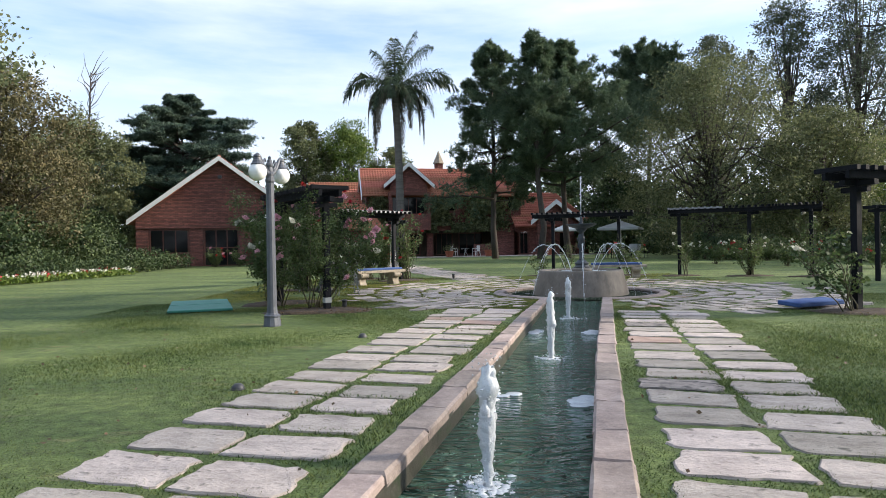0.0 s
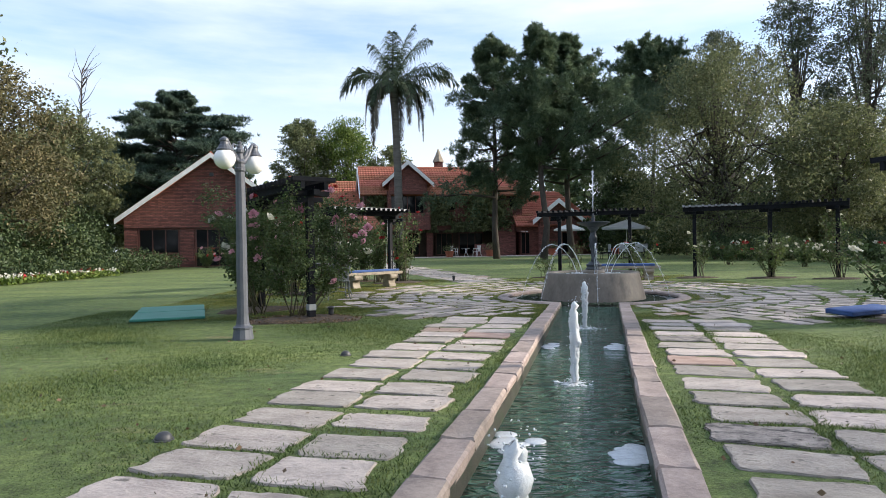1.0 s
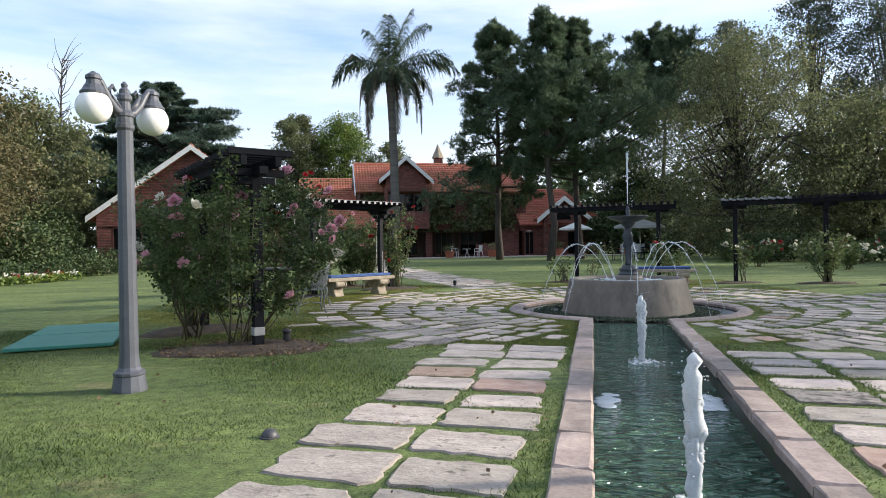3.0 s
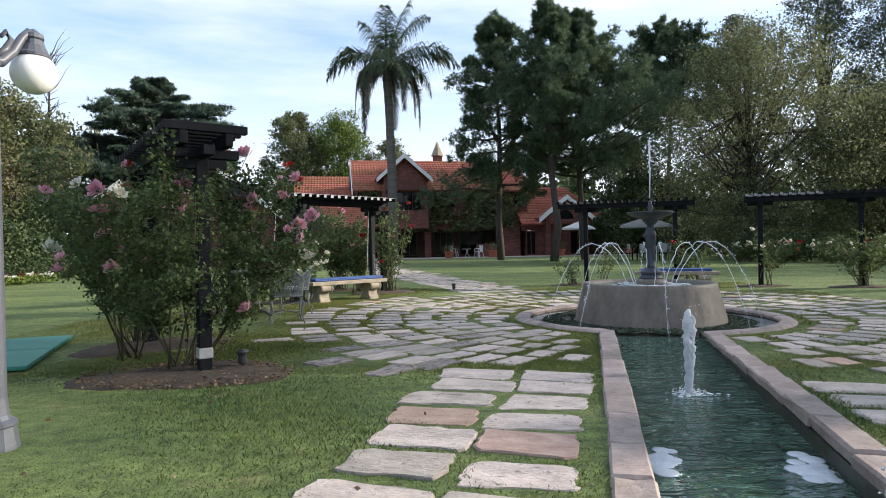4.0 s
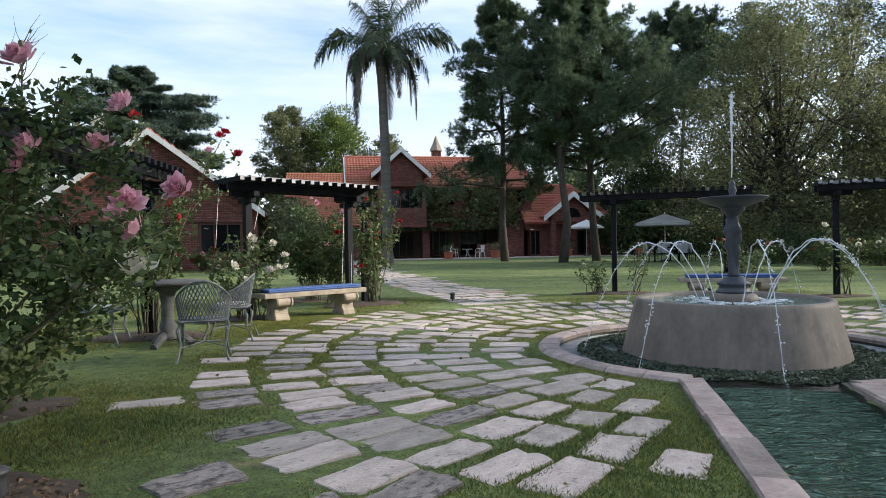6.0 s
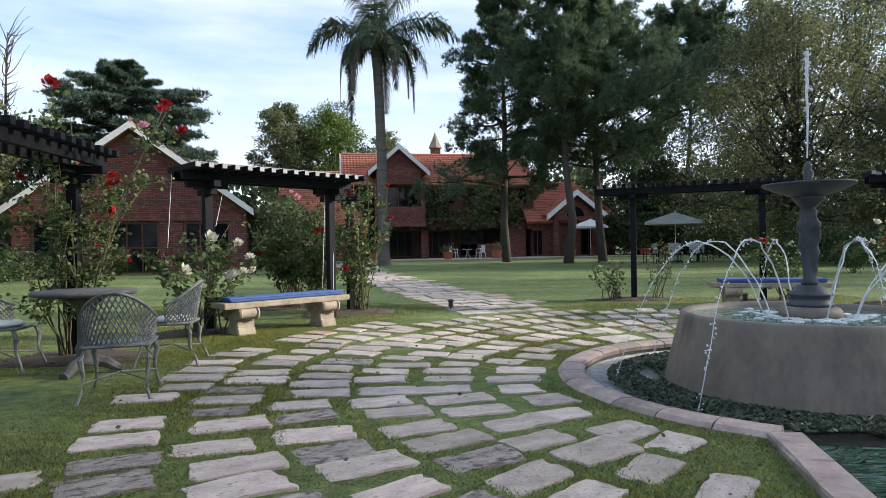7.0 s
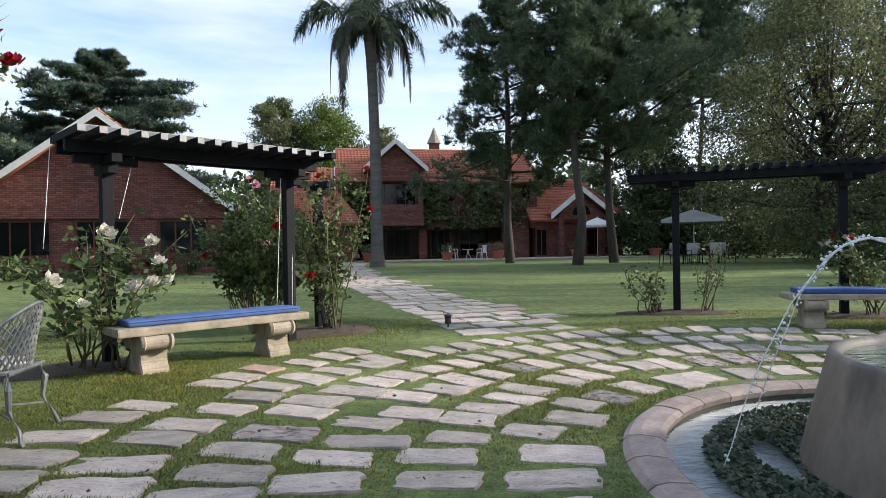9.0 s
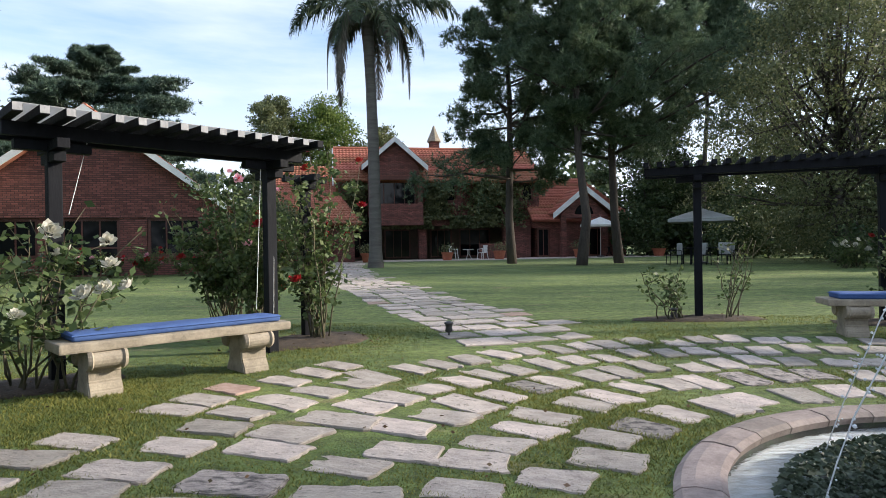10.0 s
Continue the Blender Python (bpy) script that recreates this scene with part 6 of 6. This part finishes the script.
rose_bush(-2.75, 22.7, .9, 2.2, 26, 4200, [(M_RED, 4), (M_PINK, 5)], "dense tall rose thicket behind the pergola", 207, .4, .075, .05)
rose_bush(-2.2, 22.3, .7, 2.0, 18, 2600, [(M_RED, 4)], "tall rose thicket with bare lower canes", 217, .4, .075, .05)
rose_bush(-1.3, 21.85, .65, 2.3, 16, 1900, [(M_RED, 11)], "tall red rose climbing the end of the pergola", 208, .12, .075, .05, (.05, 0))
rose_bush(3.7, 23.2, .55, .85, 8, 240, [], "low young rose with thin bare canes", 209, .35, .075, .05, (-.2, 0))
rose_bush(4.6, 23.3, .6, 1.5, 7, 170, [], "young rose with long bare canes beside a post", 210, .5, .07, .05, (.1, 0))
rose_bush(6.75, 22.5, .8, 1.6, 10, 900, [(M_RED, 4)], "open red rose beside the pergola post", 211, .3, .07, .05)
rose_bush(8.4, 21.7, .5, 1.7, 6, 420, [(M_PETALWHITE, 4)], "slender white climbing rose on a post", 212, .35, .07, .06)
rose_bush(10.3, 20.8, .8, 1.5, 16, 1500, [(M_PETALWHITE, 3)], "bushy white rose at the foot of a post", 213, .15, .07, .05)
rose_bush(11.8, 19.8, .9, 2.0, 12, 1200, [(M_PETALWHITE, 4)], "tall open white rose on a post", 214, .3, .07, .055)
rose_bush(6.45, 9.9, .75, 1.7, 9, 800, [(M_PETALWHITE, 2)], "tall open rose with thin canes on a pergola post", 215, .3, .07, .05, (-.25, 0))
rose_bush(8.2, 10.6, .9, 2.2, 12, 1400, [(M_PETALWHITE, 2)], "climbing rose on the shaded pergola", 216, .2, .07, .05)
for k, (x, y) in enumerate(((-12.2, 37.3), (-11.0, 37.8), (-9.9, 38.2), (-13.5, 36.9))):
    rose_bush(x, y, .75, 1.15, 14, 1500, [(M_RED, 5), (M_PINK, 2)], "red rose bush before the brick garden house", 230 + k, .15, .08, .075)
for k, (x, y) in enumerate(((14.6, 36.0), (16.0, 34.8), (17.4, 33.4), (18.6, 31.8), (19.8, 30.0), (13.4, 30.5), (15.2, 27.5), (17.4, 24.8))):
    rose_bush(x, y, .9, 1.15, 12, 1300, [((M_PETALWHITE, M_RED)[k % 2], 7), (M_PETALWHITE, 3)], "rose bush in the border across the lawn", 240 + k, .2, .09, .075)


def flower_border():
    rng, rr = np.random.default_rng(9), random.Random(9)
    for mat, nm, n in ((M_PETALWHITE, "white", 90), (M_RED, "red", 28), (M_BRIGHT, "leafy", 2600)):
        c = []
        for k in range(n):
            t = rr.uniform(.5, 1.15)
            x, y = -14.0 + (-2.9) * t + rr.gauss(0, .25), 36.0 - 13.5 * t
            x = -13.6 - 2.6 * t + rr.gauss(0, .3)
            c.append((x, y, gz(x, y) + (rr.uniform(.05, .3) if nm == "leafy" else rr.uniform(.25, .38))))
        if nm == "leafy":
            v, f = leaves(rng, np.array(c), .14, aspect=.6)
        else:
            v, f = leaves(rng, np.repeat(np.array(c), 5, 0) + rng.normal(size=(n * 5, 3)) * .03, .085, aspect=.9)
        tagged(soup("border_flowers", v, f, mat), {"white": "pale yellow-white flowers edging the shrub border", "red": "small red flowers edging the shrub border", "leafy": "low leafy plants edging the shrub border"}[nm], "flowers", kind="stuff")


flower_border()


def ivy(l0, l1, z0, z1, d, n, seed):
    """A mat of creeper leaves on the house front."""
    rng = np.random.default_rng(seed)
    c = np.stack([rng.normal((l0 + l1) / 2, (l1 - l0) / 4.2, n), d - np.abs(rng.normal(0, .22, n)), rng.uniform(z0, z1, n)], 1)
    lump = np.array([noise.noise((p[0] * .9, 0, p[2] * .9)) for p in c])
    c = c[lump > -.35]
    c[:, 1] -= .25 * np.clip(lump[lump > -.35], 0, 1)
    v, f = leaves(rng, c, .26, aspect=.7)
    ob = tagged(soup("creeper", v, f, M_BROAD), "dense green creeper growing over the brick house front", "creeper", "house creepers")
    ob.matrix_world = HM
    return ob


ivy(6.1, 8.6, 2.6, 6.0, .5, 3200, 301)
ivy(9.6, 14.2, 2.7, 5.9, .5, 5200, 302)
ivy(.2, 2.1, 2.6, 6.0, .3, 2000, 303)
ivy(0.5, 13, 2.35, 3.25, .1, 4200, 304)

# ---- paving stones and grass: many small pieces, last ----
MX0, MY0, MSTEP, MW, MH = -10.0, -4.0, 0.03, 860, 1100
paved = np.zeros((MH, MW), bool)


def mark(x, y, a, hx, hy):
    r = math.hypot(hx, hy)
    i0, i1 = int((x - r - MX0) / MSTEP), int((x + r - MX0) / MSTEP) + 2
    j0, j1 = int((y - r - MY0) / MSTEP), int((y + r - MY0) / MSTEP) + 2
    if i0 < 0 or j0 < 0 or i1 >= MW or j1 >= MH:
        return
    gx, gy = np.meshgrid(MX0 + np.arange(i0, i1) * MSTEP - x, MY0 + np.arange(j0, j1) * MSTEP - y)
    u, v = gx * math.cos(a) + gy * math.sin(a), -gx * math.sin(a) + gy * math.cos(a)
    paved[j0:j1, i0:i1] |= (np.abs(u) < hx * .88) & (np.abs(v) < hy * .84)


def stone_mesh(seed):
    """A roughly squared flagstone, one metre each way, with an uneven outline and eased top edge."""
    rr = random.Random(seed)
    bm = bmesh.new()
    cor = [(sx * .5 + rr.uniform(-.08, .05), sy * .5 + rr.uniform(-.10, .06)) for sx, sy in ((-1, -1), (1, -1), (1, 1), (-1, 1))]
    out = []
    for (ax, ay), (bx, by) in zip(cor, cor[1:] + cor[:1]):
        nx, ny = (by - ay), (ax - bx)
        cut = rr.uniform(.03, .14)
        for t in (cut, .27 + rr.uniform(-.06, .06), .45 + rr.uniform(-.06, .06), .63 + rr.uniform(-.06, .06), .80 + rr.uniform(-.05, .05), 1 - rr.uniform(.02, .09)):
            w = rr.uniform(-.045, .03)
            out.append((ax + (bx - ax) * t + nx * w, ay + (by - ay) * t + ny * w))
    n = len(out)
    rings = []
    for f, z in ((1.0, -.6), (1.0, .6), (.97, 1.0)):
        rings.append([bm.verts.new((x * f, y * f, z + (rr.uniform(-.14, .14) if z > .9 else 0))) for x, y in out])
    for a, b in zip(rings, rings[1:]):
        for k in range(n):
            bm.faces.new((a[k], a[(k + 1) % n], b[(k + 1) % n], b[k]))
    bm.faces.new(rings[-1])
    me = bpy.data.meshes.new("paving_stone")
    bm.to_mesh(me)
    bm.free()
    me.materials.append(M_PAVER)
    return me


STONES = [stone_mesh(900 + k) for k in range(18)]
STONES_RED = [m.copy() for m in STONES[:4]]
for m in STONES_RED:
    m.materials[0] = M_PAVER_RED
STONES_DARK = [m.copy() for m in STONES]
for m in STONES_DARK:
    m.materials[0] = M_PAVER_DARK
rs = random.Random(77)


def lay(root, x, y, a, lx, ly, red=.03, up=.011):
    # odds of a dark stone, raised to paint shade round the near left
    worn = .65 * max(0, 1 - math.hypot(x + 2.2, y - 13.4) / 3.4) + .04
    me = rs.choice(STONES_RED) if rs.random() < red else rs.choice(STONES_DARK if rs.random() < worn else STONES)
    ob = new("paving_stone", me)
    ob.parent = root
    flip = rs.choice((0, math.pi))
    ob.matrix_basis = Matrix.LocRotScale((x, y, gz(x, y) + up - .026 + rs.uniform(-.005, .005)), Euler((rs.gauss(0, .008), rs.gauss(0, .008), a + flip)), (lx, ly, .026))
    mark(x, y, a, lx / 2, ly / 2)


DIR = math.atan2(V.y, V.x)
for side, nm in ((-1, "near"), (1, "far")):
    root = thing("garden_path", Matrix(), "two rows of pale flagstones set in grass beside the water channel", "path", "flagstone paths", "structure")
    s, row = -5.45, 0
    while s > -17.5:
        dp = rs.uniform(.37, .44)
        c0 = 0.885 + rs.uniform(-.03, .03)
        w1, w2 = rs.uniform(.56, .64), rs.uniform(.58, .68)
        for c, w in ((c0 + w1 / 2, w1), (c0 + w1 + .075 + w2 / 2, w2)):
            p = sv(s - dp / 2 + rs.uniform(-.02, .02), side * c)
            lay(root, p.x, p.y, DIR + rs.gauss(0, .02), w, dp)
        s -= dp + rs.uniform(.06, .11)
for k, r in enumerate((2.72, 3.32, 3.93, 4.54, 5.15, 5.75, 6.34)):
    plaza = thing("paving_ring", Matrix(), "ring of grass-jointed flagstones laid round the fountain", "paving", "flagstone rings", "structure")
    pitch = .385 if k else .42
    n = int(2 * math.pi * r / pitch)
    for i in range(n):
        a = 2 * math.pi * (i + rs.uniform(-.12, .12)) / n + k * .7
        rj = r + rs.gauss(0, .05)
        x, y = C.x + rj * math.cos(a), C.y + rj * math.sin(a)
        d = Vector((x, y, 0)) - C
        s, v = d.dot(U), d.dot(V)
        if abs(v) < 1.06 and s < 0:
            continue
        if s < -4.9 and .9 < abs(v) < 2.35:
            continue
        if k == 5 and (s > 2.6 or rs.random() < .15):
            continue
        if k == 6 and (s > -2.0 or abs(v) > 5.2 or rs.random() < .35):
            continue
        if k == 4 and s > 4.6 and abs(v) > 3:
            continue
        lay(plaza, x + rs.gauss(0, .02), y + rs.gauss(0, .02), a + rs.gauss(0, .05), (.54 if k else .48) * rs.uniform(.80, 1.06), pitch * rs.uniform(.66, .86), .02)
way = thing("garden_path", Matrix(), "curving flagstone path across the lawn to the house", "path", "flagstone paths", "structure")
PATHLINE = [(1.45, 21.5), (-0.25, 26.5), (-2.1, 32.5), (-3.9, 39.5), (-5.2, 46), (-5.8, 54)]
for (x0, y0), (x1, y1) in zip(PATHLINE, PATHLINE[1:]):
    L = math.hypot(x1 - x0, y1 - y0)
    a = math.atan2(y1 - y0, x1 - x0) - math.pi / 2
    n = int(L / .56)
    for k in range(n):
        t = (k + .5) / n
        cx, cy = x0 + (x1 - x0) * t, y0 + (y1 - y0) * t
        off = -.92 + rs.uniform(-.06, .06)
        while off < .8:
            w = rs.uniform(.42, .66)
            px, py = cx + (off + w / 2) * math.cos(a), cy + (off + w / 2) * math.sin(a)
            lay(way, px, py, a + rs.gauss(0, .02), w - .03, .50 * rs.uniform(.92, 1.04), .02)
            off += w + .02


def grass(n, x0, x1, y0, y1, hgt, seed, label, mat):
    rng = np.random.default_rng(seed)
    x, y = rng.uniform(x0, x1, n), rng.uniform(y0, y1, n)
    i, j = ((x - MX0) / MSTEP).astype(int), ((y - MY0) / MSTEP).astype(int)
    ok = (i >= 0) & (i < MW) & (j >= 0) & (j < MH)
    ok &= ~paved[np.clip(j, 0, MH - 1), np.clip(i, 0, MW - 1)]
    rx, ry = x - C.x, y - C.y
    s, v, d = rx * U.x + ry * U.y, rx * V.x + ry * V.y, np.hypot(rx, ry)
    ok &= ~((np.abs(v) < .725 + .09 * np.clip((s + 10) / 8, 0, 1)) & (s < 0)) & (d > 2.27)
    for bx, by, ra, rb, t in BEDS:
        ok &= np.hypot((x - bx) / ra, (y - by) / rb) > .86
    x, y, d = x[ok], y[ok], d[ok]
    z = -0.12 * np.exp(-(d / 5.0) ** 4) + 0.19 * np.clip((y - 22) / 16, 0, 1) ** 1.3 - .012
    m = len(x)
    h = hgt * rng.uniform(.5, 1.4, m) * (1 + .5 * np.sin(x * 1.7 + np.sin(y * 1.3)) * np.sin(y * 1.1))
    a, b = rng.uniform(0, 2 * np.pi, m), rng.uniform(0, 2 * np.pi, m)
    w = .006
    lean = h * rng.uniform(.3, 1.3, m)
    vs = np.stack([np.stack([x - w * np.cos(a), y - w * np.sin(a), z], 1), np.stack([x + w * np.cos(a), y + w * np.sin(a), z], 1), np.stack([x + lean * np.cos(b), y + lean * np.sin(b), z + h], 1)], 1).reshape(-1, 3)
    return tagged(soup("grass", vs, np.arange(m)[:, None] * 3 + np.array([[0, 1, 2]]), mat), label, "grass", kind="stuff")


grass(480000, -6.5, 4.5, 2.2, 13.5, .023, 501, "short mown grass blades of the lawn and between flagstones", M_BLADE)
grass(300000, 0.5, 9.5, 2.2, 13.5, .023, 502, "short mown grass blades beside the water channel", M_BLADE)
grass(300000, -6.0, 8.5, 13.5, 23.5, .026, 503, "short grass blades between the circle's flagstones", M_MOSS)
grass(420000, -5.0, 4.5, 11.5, 20.0, .022, 504, "short mossy grass in the joints of the circle's flagstones", M_MOSS)


def litter(n, seed):
    """Fallen leaves: thick on the soil beds, a few on paving and lawn."""
    rng, rr = np.random.default_rng(seed), random.Random(seed)
    c = []
    for k in range(n):
        if k < n * .75:
            bx, by, ra, rb, t = BEDS[rr.randrange(len(BEDS))] if k % 2 else BEDS[0]
            a, q = rr.uniform(0, 6.283), math.sqrt(rr.random())
            x, y = bx + ra * q * math.cos(a), by + rb * q * math.sin(a)
            z = gz(x, y) + .045 - .022 * q
        else:
            x, y = rr.uniform(-6, 7), rr.uniform(3, 22)
            e = Vector((x, y, 0)) - C
            if abs(e.dot(V)) < .8 or e.length < 2.4:
                continue
            z = gz(x, y) + .028
        c.append((x, y, z))
    v, f = leaves(rng, np.array(c), .035, flat=.85, aspect=.7)
    tagged(soup("fallen_leaves", v, f, M_LITTER), "small dry brown leaves fallen on soil and paving", "fallen leaves", kind="stuff")


litter(2600, 601)
